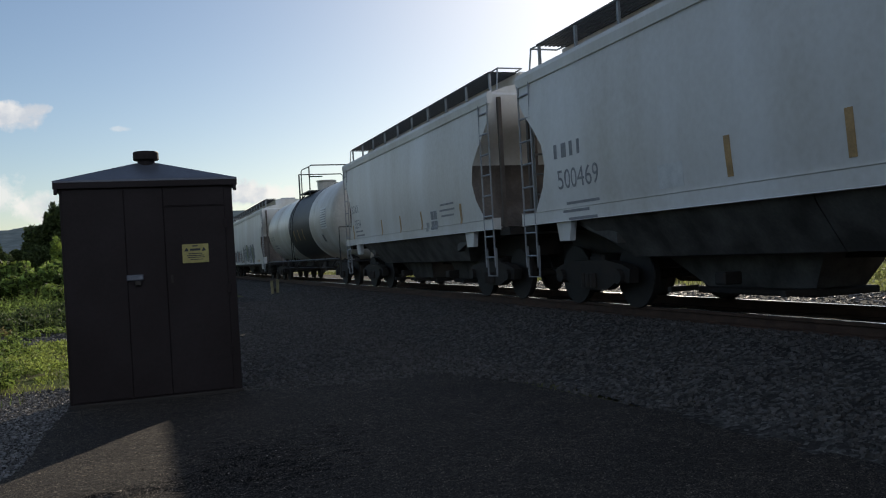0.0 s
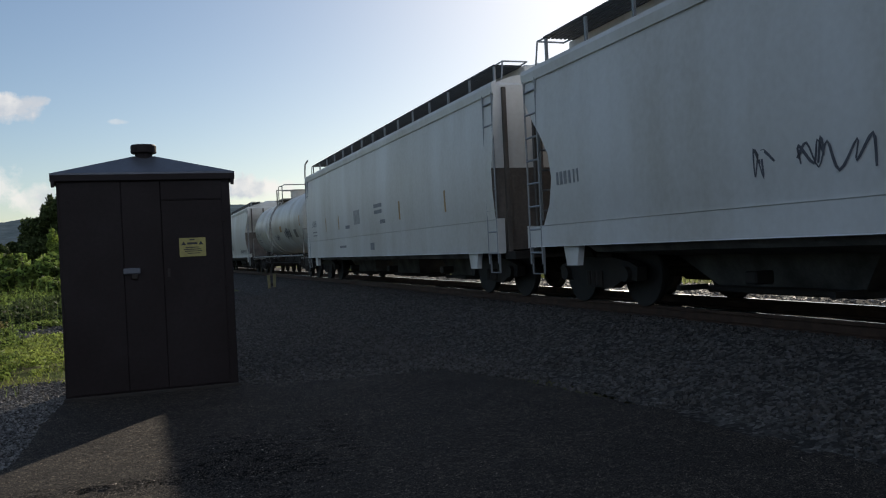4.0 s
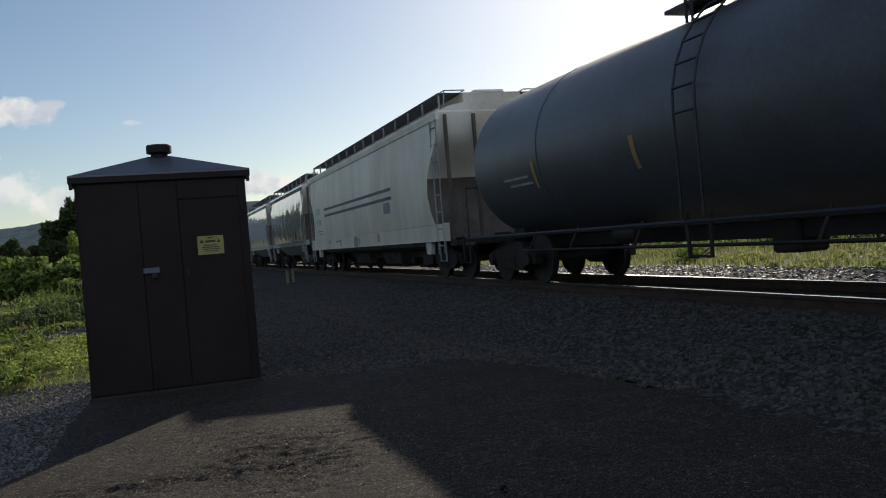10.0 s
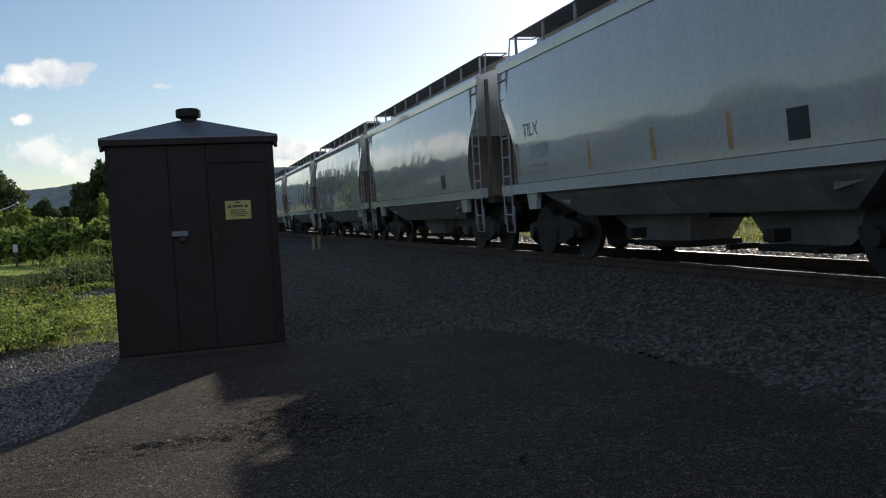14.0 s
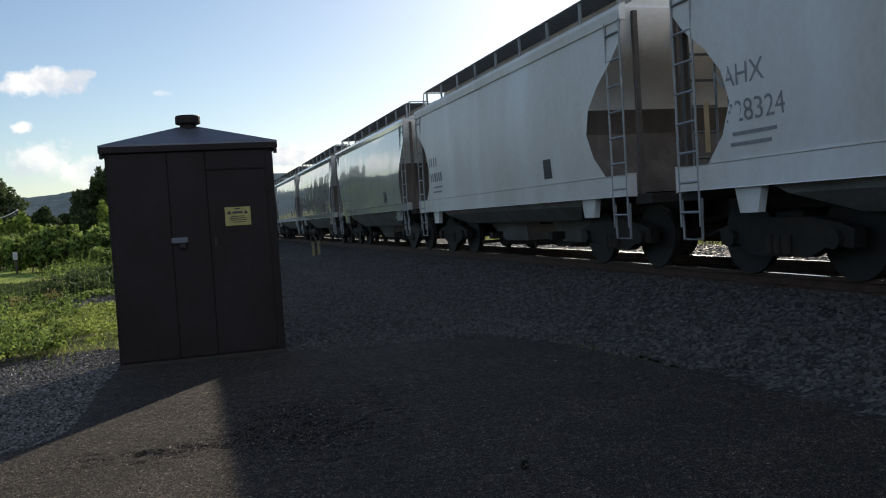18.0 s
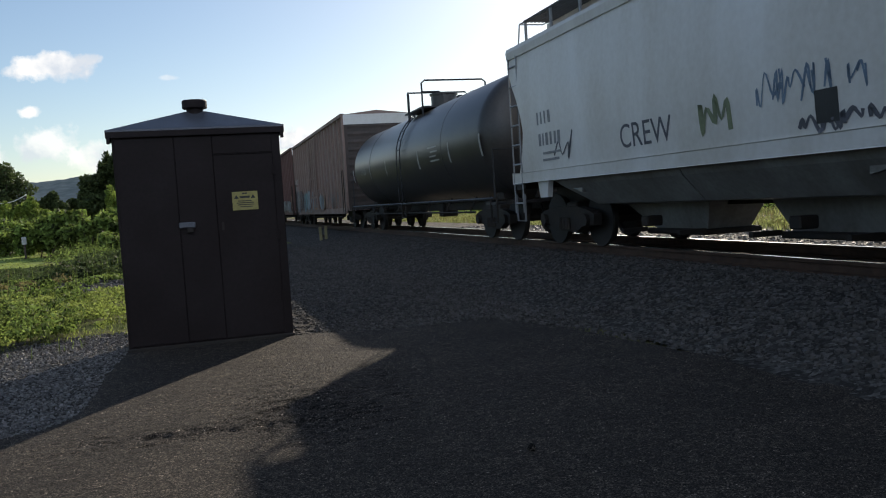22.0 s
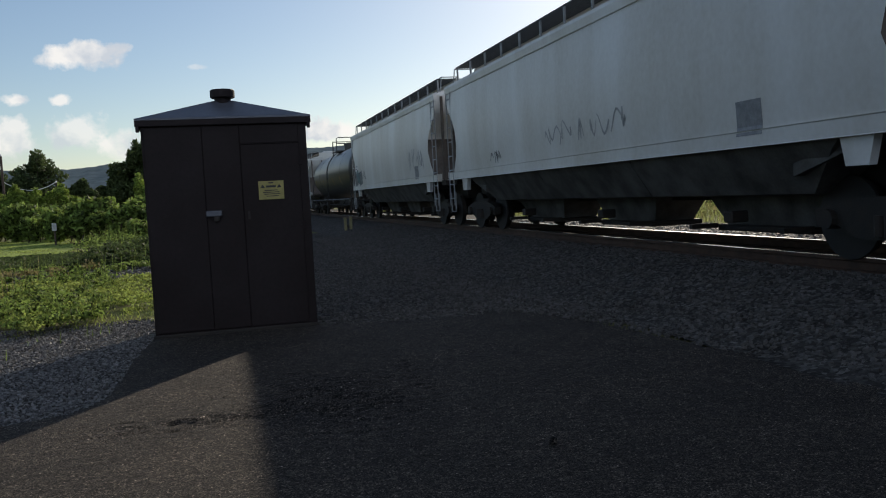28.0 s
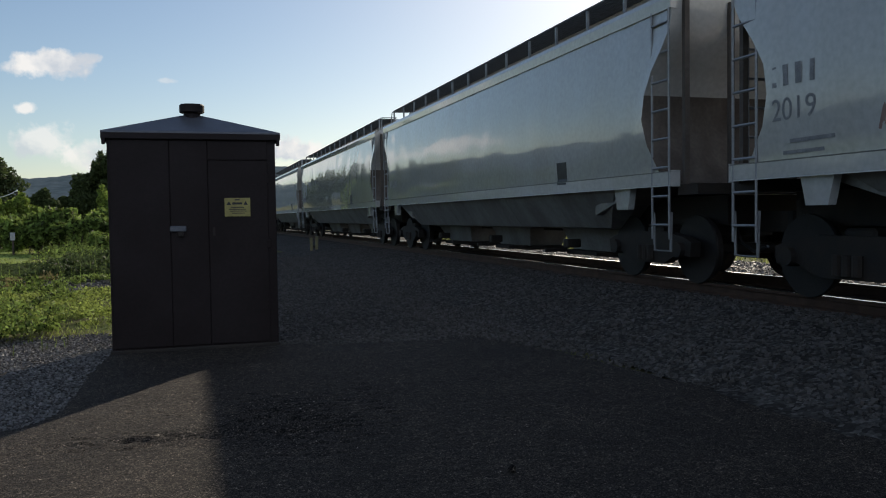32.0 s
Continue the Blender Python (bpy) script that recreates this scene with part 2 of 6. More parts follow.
def aggregate(m, scale, low, high, power=3.0):
    """Speckle of small stones set in the surface."""
    n, link = m.node_tree.nodes, m.node_tree.links.new
    b = n["Principled BSDF"]
    old = b.inputs["Base Color"].links[0].from_socket
    vor, mr, hs, tc = n.new("ShaderNodeTexVoronoi"), n.new("ShaderNodeMapRange"), n.new("ShaderNodeHueSaturation"), n.new("ShaderNodeTexCoord")
    vor.inputs["Scale"].default_value = scale
    sep = n.new("ShaderNodeSeparateColor")
    link(tc.outputs["Object"], vor.inputs["Vector"])
    link(vor.outputs["Color"], sep.inputs["Color"])
    pw = n.new("ShaderNodeMath")
    pw.operation = "POWER"
    pw.inputs[1].default_value = power
    link(sep.outputs[0], pw.inputs[0])
    mr.inputs["To Min"].default_value, mr.inputs["To Max"].default_value = low, high
    link(pw.outputs[0], mr.inputs["Value"])
    link(mr.outputs["Result"], hs.inputs["Value"])
    link(old, hs.inputs["Color"])
    link(hs.outputs["Color"], b.inputs["Base Color"])
    return m


aggregate(ASPHALT, 130, 0.2, 3.4, 2.6)
aggregate(ASPHALT, 95, 0.9, 4.0, 34.0)
aggregate(ASPHALT_OLD, 110, 0.1, 3.6, 3.0)
aggregate(ASPHALT_OLD, 90, 0.9, 5.0, 30.0)
aggregate(ASPHALT, 28, 0.72, 1.5, 2.0)
dull(ASPHALT, 0.25), dull(ASPHALT_OLD, 0.2)
BALLAST = material("ballast_bed", (0.085, 0.08, 0.073), 0.9, vary=0.6, scale=2.0, fine=38, bump=1.0, tint=(0.06, 0.055, 0.05))
aggregate(BALLAST, 22, 0.45, 2.0)
STONE = island_tint(material("crushed_stone", (0.10, 0.093, 0.087), 0.85, vary=0.3, scale=6, fine=50, bump=0.25, tint=(0.08, 0.073, 0.067)), 0.55, 1.3)
GRAVEL = island_tint(material("grey_gravel", (0.078, 0.073, 0.070), 0.6, vary=0.3, scale=6, fine=50, bump=0.25, tint=(0.06, 0.056, 0.053)), 0.25, 2.8)
GRAVEL_BED = material("gravel_bed", (0.07, 0.063, 0.056), 0.9, vary=0.6, scale=2.0, fine=38, bump=1.0, tint=(0.05, 0.045, 0.04))
aggregate(GRAVEL_BED, 26, 0.45, 2.2)
LAWN = material("mown_lawn", (0.26, 0.33, 0.075), 0.9, vary=0.4, scale=0.8, fine=14, bump=0.3, tint=(0.16, 0.20, 0.05))
dull(LAWN), dull(GRAVEL_BED), dull(GRAVEL, 0.5)
EARTH = material("grassy_earth", (0.11, 0.135, 0.04), 0.95, vary=0.5, scale=0.5, fine=9, bump=0.6, tint=(0.10, 0.085, 0.04))
dull(EARTH), dull(BALLAST), dull(STONE, 0.2)
TIE = material("creosoted_wood", (0.07, 0.05, 0.038), 0.85, vary=0.4, scale=5, fine=40, bump=0.4, random=0.3)


def foliage(name, base, low=0.5, high=1.6):
    m = dull(island_tint(material(name, base, 0.6, vary=0.2, scale=3, fine=30, bump=0.0), low, high), 0.22)
    n, link = m.node_tree.nodes, m.node_tree.links.new
    b, tr, mx = n["Principled BSDF"], n.new("ShaderNodeBsdfTranslucent"), n.new("ShaderNodeMixShader")
    link(b.inputs["Base Color"].links[0].from_socket, tr.inputs["Color"])
    mx.inputs["Fac"].default_value = 0.5
    link(b.outputs["BSDF"], mx.inputs[1])
    link(tr.outputs["BSDF"], mx.inputs[2])
    link(mx.outputs["Shader"], n["Material Output"].inputs["Surface"])
    return m


GRASS = foliage("grass_blades", (0.275, 0.33, 0.08), 0.28, 1.9)
MEADOW = foliage("sunlit_meadow_blades", (0.30, 0.325, 0.115), 0.4, 1.6)
YELLOW_LEAF = foliage("sunny_bush_leaves", (0.21, 0.285, 0.06), 0.5, 1.6)
DRY_GRASS = foliage("dry_tall_grass", (0.23, 0.20, 0.085), 0.3, 1.7)
LEAF = foliage("shrub_leaves", (0.135, 0.185, 0.045), 0.1, 2.5)
LEAF_DARK = foliage("tree_leaves", (0.072, 0.10, 0.036))
BARK = material("bark", (0.10, 0.075, 0.055), 0.9, vary=0.4, scale=5, fine=30, bump=0.6)
# blue-grey distance haze is put into the hill's base colour
HILL = material("hazed_wooded_hillside", (0.118, 0.148, 0.166), 0.95, vary=0.45, scale=0.010, fine=0.05, bump=0.0, tint=(0.082, 0.110, 0.122))
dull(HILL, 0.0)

# ---- mesh tools ----


def link_mesh(name, bm, mat, parent=None, label="", smooth=False):
    me = bm if isinstance(bm, bpy.types.Mesh) else bpy.data.meshes.new(name)
    if me is not bm:
        bm.to_mesh(me)
        bm.free()
        if smooth:
            me.shade_smooth()
            me.set_sharp_from_angle(angle=radians(38))
    if mat and not me.materials:
        me.materials.append(mat)
    ob = new(name, me)
    ob.parent = parent
    if label:
        ob["label"] = label
    return ob


def part(name, bm, mat, parent, label="", at=None, smooth=False):
    ob = link_mesh(name, bm, mat, parent, label, smooth)
    if at is not None:
        ob.matrix_basis = at if isinstance(at, Matrix) else Matrix.Translation(at)
    return ob


def thing(name, label, category, group="", kind="", at=(0, 0, 0)):
    ob = new(name)
    ob.location = at
    return tagged(ob, label, category, group, kind)


def box(bm, a, b, bevel=0.0):
    """A box from corner a to corner b."""
    vs = bmesh.ops.create_cube(bm, size=1)["verts"]
    for v in vs:
        v.co = Vector([a[i] + (b[i] - a[i]) * (v.co[i] + 0.5) for i in range(3)])
    if bevel:
        es = list({e for v in vs for e in v.link_edges})
        bmesh.ops.bevel(bm, geom=es, offset=bevel, segments=1, affect="EDGES")
    return bm


def boxes(*pairs, bevel=0.0):
    bm = bmesh.new()
    for a, b in pairs:
        box(bm, a, b, bevel)
    return bm


def tube(bm, pts, r, seg=6):
    """A round bar through pts."""
    pts = [Vector(p) for p in pts]
    rings = []
    for i, p in enumerate(pts):
        d = (pts[min(i + 1, len(pts) - 1)] - pts[max(i - 1, 0)]).normalized()
        u = d.orthogonal().normalized() if i == 0 else (u0 - d * u0.dot(d)).normalized()
        u0 = u
        w = d.cross(u)
        rings.append([bm.verts.new(p + (u * math.cos(2 * math.pi * k / seg) + w * math.sin(2 * math.pi * k / seg)) * r) for k in range(seg)])
    for a, b in zip(rings, rings[1:]):
        for k in range(seg):
            bm.faces.new((a[k], a[(k + 1) % seg], b[(k + 1) % seg], b[k]))
    bm.faces.new(rings[0][::-1])
    bm.faces.new(rings[-1])
    return bm


def tubes(paths, r, seg=6):
    bm = bmesh.new()
    for p in paths:
        tube(bm, p, r, seg)
    return bm


def loft(rings, close=True, caps=True):
    """Faces between rings of points."""
    bm = bmesh.new()
    vs = [[bm.verts.new(p) for p in r] for r in rings]
    n = len(vs[0])
    for a, b in zip(vs, vs[1:]):
        for k in range(n if close else n - 1):
            bm.faces.new((a[k], a[(k + 1) % n], b[(k + 1) % n], b[k]))
    if caps:
        bm.faces.new(vs[0][::-1])
        bm.faces.new(vs[-1])
    bmesh.ops.recalc_face_normals(bm, faces=bm.faces)
    return bm


def lathe_y(profile, seg=40):
    """Turn a profile of (y, r) about the y axis."""
    return loft([[(r * math.cos(2 * math.pi * k / seg), y, r * math.sin(2 * math.pi * k / seg)) for k in range(seg)] for y, r in profile])


def prism(poly, x0, x1):
    """A plate: a polygon of (y, z) between two x."""
    return loft([[(x0, y, z) for y, z in poly], [(x1, y, z) for y, z in poly]])


_kept = {}


def shared(key, make, mat, smooth=False):
    """One mesh for all alike parts."""
    if key not in _kept:
        me = bpy.data.meshes.new(key)
        bm = make()
        bm.to_mesh(me)
        bm.free()
        if smooth:
            me.shade_smooth()
            me.set_sharp_from_angle(angle=radians(38))
        me.materials.append(mat)
        _kept[key] = me
    return _kept[key]


def pydata(name, verts, faces, mat, smooth=False):
    me = bpy.data.meshes.new(name)
    me.from_pydata(verts, [], faces)
    me.materials.append(mat)
    if smooth:
        me.shade_smooth()
    return me


def lettering(text, size, mat, parent, at, name="lettering", label=""):
    """Flat painted letters of the built-in font, as a mesh part on a car's near side (reading along -y)."""
    cu = bpy.data.curves.new("letters", "FONT")
    cu.body, cu.size, cu.extrude, cu.align_x, cu.space_line = text, size, 0.001, "CENTER", 0.95
    tmp = bpy.data.objects.new("letters", cu)
    me = bpy.data.meshes.new_from_object(tmp)
    bpy.data.objects.remove(tmp)
    bpy.data.curves.remove(cu)
    me.materials.clear()
    me.materials.append(mat)
    ob = new(name, me)
    ob.parent = parent
    ob.matrix_basis = Matrix.Translation(at) @ Matrix(((0, 0, -1, 0), (-1, 0, 0, 0), (0, 1, 0, 0), (0, 0, 0, 1)))
    if label:
        ob["label"] = label
    return ob


# ---- ground and track ----
TRACK_X, RAIL_Z, LOT_Z = 7.7, 0.535, -0.07


def ground_height(x, y):
    """Cross-section of the ground: paved lot, ballast bank, track bed, ditch, yard beyond."""
    p = [(-2000, LOT_Z), (4.5, LOT_Z), (4.9, 0.05), (6.2, 0.36), (9.4, 0.36), (11.0, 0.08), (2000, 0.05)]
    for (x0, z0), (x1, z1) in zip(p, p[1:]):
        if x <= x1:
            return z0 + (z1 - z0) * (x - x0) / (x1 - x0)
    return 0.05


def build_ground():
    xs = sorted({-3000, -1500, -600, -200, -100, -60, -40, -30, -20, -14, -10, -8, -6, -5, -4, -3, -2, -1, 0, 1, 2, 3, 4.0, 4.45, 4.9, 5.4, 5.8, 6.2, 7, 8, 9, 9.4, 9.8, 10.4, 11, 12, 14, 17, 20, 25, 30, 40, 60, 100, 200, 600, 1500, 3000})
    ys = sorted({-3000, -1200, -600, -300, -150, -80, -40, -20, -10, -5, 0, 2, 4, 6, 8, 10, 12, 14, 17, 20, 25, 30, 35, 40, 50, 60, 80, 100, 140, 200, 300, 450, 600, 900, 1500, 3000})
    v = [(x, y, ground_height(x, y) - 0.02) for y in ys for x in xs]
    nx = len(xs)
    f = [(j * nx + i, j * nx + i + 1, (j + 1) * nx + i + 1, (j + 1) * nx + i) for j in range(len(ys) - 1) for i in range(nx - 1)]
    g = new("ground", pydata("ground", v, f, EARTH))
    tagged(g, "grassy earth with weeds beyond the paved lot", "ground", kind="structure")


build_ground()


def inside(x, y, poly):
    c = False
    for (x0, y0), (x1, y1) in zip(poly, poly[1:] + poly[:1]):
        if (y0 > y) != (y1 > y) and x < (x1 - x0) * (y - y0) / (y1 - y0) + x0:
            c = not c
    return c


LOT = [(4.55, -40), (4.55, 6.0), (4.3, 7.0), (4.1, 8.6), (3.6, 10.1), (2.4, 10.15), (1.6, 10.35), (1.1, 10.48), (-0.9, 10.5), (-1.0, 8.8), (-1.0, 7.7), (-1.1, 7.2), (-1.25, 6.95), (-1.6, 6.8), (-2.6, 6.5), (-4.2, 6.3), (-12, 6.0), (-12, -40)]


def build_lot():
    """Asphalt with a broken, crazed patch in the middle and ragged edges."""
    step = 0.03
    v, f, old, seen = [], [], [], {}

    def worn(x, y):
        return math.exp(-((x - 0.75) / 0.55) ** 2 - ((y - 6.5) / 0.95) ** 2) + 0.8 * math.exp(-((x + 0.2) / 0.75) ** 2 - ((y - 6.25) / 0.22) ** 2) + 0.55 * math.exp(-((x - 1.55) / 0.16) ** 2 - ((y - 7.2) / 0.8) ** 2)

    def vert(i, j):
        if (i, j) not in seen:
            x, y = i * step, j * step
            z = LOT_Z + 0.006 + 0.006 * noise.noise((x * 0.9, y * 0.9, 0)) + 0.0035 * noise.noise((x * 7, y * 7, 3)) + 0.0042 * noise.noise((x * 19, y * 19, 6))
            k = min(1, worn(x, y))
            crack = abs(noise.noise((x * 2.6, y * 6.5, 7)))
            z += k * (0.026 * noise.noise((x * 5, y * 13, 9)) + 0.018 * noise.noise((x * 14, y * 22, 2)) - 0.028 * max(0, 1 - crack / 0.13))
            z = max(z, LOT_Z - 0.016)
            seen[i, j] = len(v)
            v.append((x, y, z))
        return seen[i, j]
    for i in range(int(-4.2 / step), int(4.6 / step)):
        for j in range(int(2.0 / step), int(10.5 / step)):
            x, y = (i + 0.5) * step, (j + 0.5) * step
            r = 0.05 * noise.noise((x * 3, y * 3, 1))
            if inside(x + r, y + r, LOT):
                f.append((vert(i, j), vert(i + 1, j), vert(i + 1, j + 1), vert(i, j + 1)))
                old.append(worn(x, y) * (1 + 0.6 * noise.noise((x * 1.6, y * 3, 8))) > 0.42 + 0.45 * noise.noise((x * 8, y * 12, 6)))
    lot = tagged(new("asphalt_lot", pydata("asphalt_lot", v, f, ASPHALT, True)), "worn brown-grey asphalt lot with a crazed patch", "pavement", kind="structure")
    lot.data.materials.append(ASPHALT_OLD)
    for p, o in zip(lot.data.polygons, old):
        p.material_index = int(o)
    y1 = int(2.0 / step) * step
    coarse = [(-4.2, -40), (4.55, -40), (4.55, y1), (-4.2, y1)]
    part("lot_rear", pydata("lot_rear", [(x, y, LOT_Z + 0.005) for x, y in coarse] + [(-12, -40, LOT_Z + 0.005), (-4.2, 6.3, LOT_Z + 0.005), (-12, 6.0, LOT_Z + 0.005)], [(0, 1, 2, 3), (4, 0, 5, 6)], ASPHALT), None, lot)


build_lot()


def scatter_crumbs():
    """Loose crumbs of broken asphalt on the crazed patch."""
    rng = random.Random(91)
    v, f = [], []
    for k in range(900):
        if k % 3:
            x, y = rng.gauss(0.75, 0.5), rng.gauss(6.35, 0.6)
        else:
            x, y = rng.gauss(-0.3, 0.6), rng.gauss(6.15, 0.22)
        s = 0.0025 + 0.006 * rng.random() ** 3
        z = LOT_Z + 0.006
        i = len(v)
        for sz in (-1, 1):
            for a in range(4):
                q = a * 1.571 + rng.uniform(-0.5, 0.5)
                v.append((x + math.cos(q) * s * rng.uniform(0.7, 1.3), y + math.sin(q) * s * rng.uniform(0.7, 1.3), z + sz * s * rng.uniform(0.4, 0.7)))
        f += [(i + 4, i + 5, i + 6, i + 7)] + [(i + a, i + (a + 1) % 4, i + 4 + (a + 1) % 4, i + 4 + a) for a in range(4)]
    tagged(new("asphalt_crumbs", pydata("asphalt_crumbs", v, f, ASPHALT)), "loose crumbs of broken asphalt on the lot", "gravel", kind="stuff")


scatter_crumbs()


def build_clod(x, y):
    """A lump of broken asphalt lying loose on the lot."""
    rng = random.Random(17)
    c = thing("asphalt_lump", "dark loose lump of broken asphalt on the lot", "rubble", at=(x, y, LOT_Z + 0.012))
    rings = [[(r * rng.uniform(0.75, 1.2) * math.cos(0.785 * k), r * rng.uniform(0.75, 1.2) * math.sin(0.785 * k), z) for k in range(8)] for r, z in ((0.022, 0.0), (0.028, 0.014), (0.022, 0.034), (0.01, 0.044))]
    part("lump", loft(rings), ASPHALT_OLD, c)


build_clod(1.86, 4.68)


def strip(name, label, category, outline, mat, z, kind="structure"):
    n = len(outline)
    me = pydata(name, [(x, y, z) for x, y in outline], [tuple(range(n))], mat)
    return tagged(new(name, me), label, category, kind=kind)


strip("gravel_apron", "grey gravel apron beside the shed", "gravel", [(-0.8, 6.3), (-0.8, 10.4), (3.2, 10.0), (4.5, 8.5), (4.5, 40), (-0.9, 40), (-0.9, 12.6), (-2.2, 12.2), (-3.0, 11.4), (-12, 9.8), (-12, 5.9), (-4, 6.1)], GRAVEL_BED, LOT_Z - 0.011)
strip("dirt_path", "dark gravel path through the weeds", "path", [(-1.0, 18.6), (-1.0, 23.8), (-6, 24.6), (-16, 26), (-16, 23), (-5, 20.6)], BALLAST, LOT_Z - 0.006)
strip("gravel_yard", "grey gravel yard beyond the track", "yard", [(27.0, -60), (62, -60), (62, 260), (27.0, 260)], BALLAST, 0.075)


def build_bank():
    """The ballast bank, uneven on top."""
    xs = [4.35 + 0.13 * k for k in range(55)]
    ys = [-60, -30, -15, -8] + [-4 + 0.3 * k for k in range(150)] + [45, 60, 90, 140, 220, 400, 700]
    v = [(x, y, ground_height(x, y) + 0.005 + (0.02 * noise.noise((x * 2.1, y * 2.1, 0)) + 0.015 * noise.noise((x * 6, y * 6, 4)))) for y in ys for x in xs]
    nx = len(xs)
    f = [(j * nx + i, j * nx + i + 1, (j + 1) * nx + i + 1, (j + 1) * nx + i) for j in range(len(ys) - 1) for i in range(nx - 1)]
    tagged(new("ballast_bank", pydata("ballast_bank", v, f, BALLAST, True)), "bank of dark crushed-stone ballast under the track", "ballast", kind="structure")


build_bank()
strip("gravel_strip", "grey gravel strip along the far side of the track", "gravel", [(10.6, -60), (15.3, -60), (15.3, 8), (15.0, 14), (15.4, 22), (15.1, 34), (15.3, 260), (10.6, 260)], GRAVEL_BED, 0.092)
strip("lawn_ground", "sunlit mown lawn ground", "lawn", [(-5.4, 31), (-6.2, 38), (-6.9, 43), (-9.5, 56), (-30, 60), (-30, 27), (-9, 28.5)], LAWN, LOT_Z)


def scatter_stones(name, label, n, region, size, mat, seed, lift=0.0):
    """Crushed stones of uneven shape, joined."""
    rng = np.random.default_rng(seed)
    x0, x1, y0, y1 = region
    u = rng.random(n)
    cx, cy = x0 + (x1 - x0) * rng.random(n), y0 + (y1 - y0) * u ** 1.5
    keep = np.array([not inside(a, b, LOT) or False for a, b in zip(cx, cy)])
    cx, cy = cx[keep], cy[keep]
    n = len(cx)
    cz = np.array([ground_height(a, b) for a, b in zip(cx, cy)]) + lift
    cube = np.array([(-1, -1, -1), (1, -1, -1), (1, 1, -1), (-1, 1, -1), (-1, -1, 1), (1, -1, 1), (1, 1, 1), (-1, 1, 1)], float)
    quads = np.array([(0, 3, 2, 1), (4, 5, 6, 7), (0, 1, 5, 4), (1, 2, 6, 5), (2, 3, 7, 6), (3, 0, 4, 7)])
    s = size[0] + (size[1] - size[0]) * rng.random((n, 1, 1)) ** 2
    p = cube[None] * s * (0.5 + 0.7 * rng.random((n, 8, 3)))
    a = rng.random((n, 1)) * 6.28
    b = rng.random((n, 1)) * 1.2 - 0.6
    x, y, z = p[..., 0], p[..., 1], p[..., 2] * 0.8
    x, z = x * np.cos(b) - z * np.sin(b), x * np.sin(b) + z * np.cos(b)
    x, y = x * np.cos(a) - y * np.sin(a), x * np.sin(a) + y * np.cos(a)
    v = np.stack([x + cx[:, None], y + cy[:, None], z + cz[:, None] + s[..., 0] * 0.35], -1).reshape(-1, 3)
    f = (quads[None] + 8 * np.arange(n)[:, None, None]).reshape(-1, 4)
    tagged(new(name, pydata(name, v.tolist(), f.tolist(), mat)), label, "gravel", kind="stuff")


scatter_stones("ballast_stones", "loose crushed ballast stones on the near bank", 40000, (3.4, 7.0, 2.5, 34), (0.009, 0.025), STONE, 1)
scatter_stones("ballast_stones_beyond", "loose crushed ballast stones beyond the far rail", 16000, (9.0, 15.3, 7, 40), (0.016, 0.042), GRAVEL, 2)
scatter_stones("gravel_stones", "loose grey gravel beside the shed", 44000, (-4.6, -0.75, 6.0, 12.6), (0.005, 0.014), GRAVEL, 3, -0.011)
scatter_stones("gravel_stones_by_shed", "loose gravel along the shed's side", 12000, (1.0, 4.6, 9.9, 30), (0.009, 0.024), STONE, 4, -0.012)
scatter_stones("path_stones", "loose stones on the dirt path", 2500, (-7, -1.0, 18.8, 24.5), (0.02, 0.04), GRAVEL, 6)


def scatter_blades(name, label, n, region, height, width, mat, seed, lean=0.5, hole=None, base=-0.01):
    """Bent grass blades, joined; region: x0, x1, y0, y1 with ragged bounds."""
    rng = np.random.default_rng(seed)
    x0, x1, y0, y1 = region
    cx, cy = x0 + (x1 - x0) * rng.random(n), y0 + (y1 - y0) * rng.random(n)
    dens = np.array([noise.noise((a * 0.7, b * 0.7, seed)) for a, b in zip(cx, cy)])
    keep = dens > rng.random(n) * 0.9 - 0.55
    if hole is not None:
        keep &= np.array([not hole(a, b) for a, b in zip(cx, cy)])
    cx, cy, dens = cx[keep], cy[keep], dens[keep]
    n = len(cx)
    h = (height[0] + (height[1] - height[0]) * rng.random(n)) * (0.8 + 0.6 * dens)
    w = width * (0.6 + 0.8 * rng.random(n))
    a, l = rng.random(n) * 6.283, lean * h * (0.2 + rng.random(n))
    ux, uy = np.cos(a), np.sin(a)
    dx, dy = -uy * w, ux * w
    cz = np.array([ground_height(p, q) for p, q in zip(cx, cy)]) + base
    v = np.empty((n, 5, 3))
    for k, (t, ww) in enumerate(((0, 1), (0, -1), (0.55, -0.75), (0.55, 0.75), (1, 0))):
        v[:, k, 0] = cx + dx * ww + ux * l * t * t
        v[:, k, 1] = cy + dy * ww + uy * l * t * t
        v[:, k, 2] = cz + h * t * (1 - 0.15 * t)
    i = 5 * np.arange(n)
    quads = np.stack([i, i + 1, i + 2, i + 3], 1).tolist()
    tris = np.stack([i + 3, i + 2, i + 4], 1).tolist()
    tagged(new(name, pydata(name, v.reshape(-1, 3).tolist(), quads + tris, mat)), label, "grass", kind="stuff")


def on_gravel(x, y):
    return y < 12.3 + 0.35 * (x + 1) + 0.5 * noise.noise((x * 1.5, y * 1.5, 5)) and x > -5.2


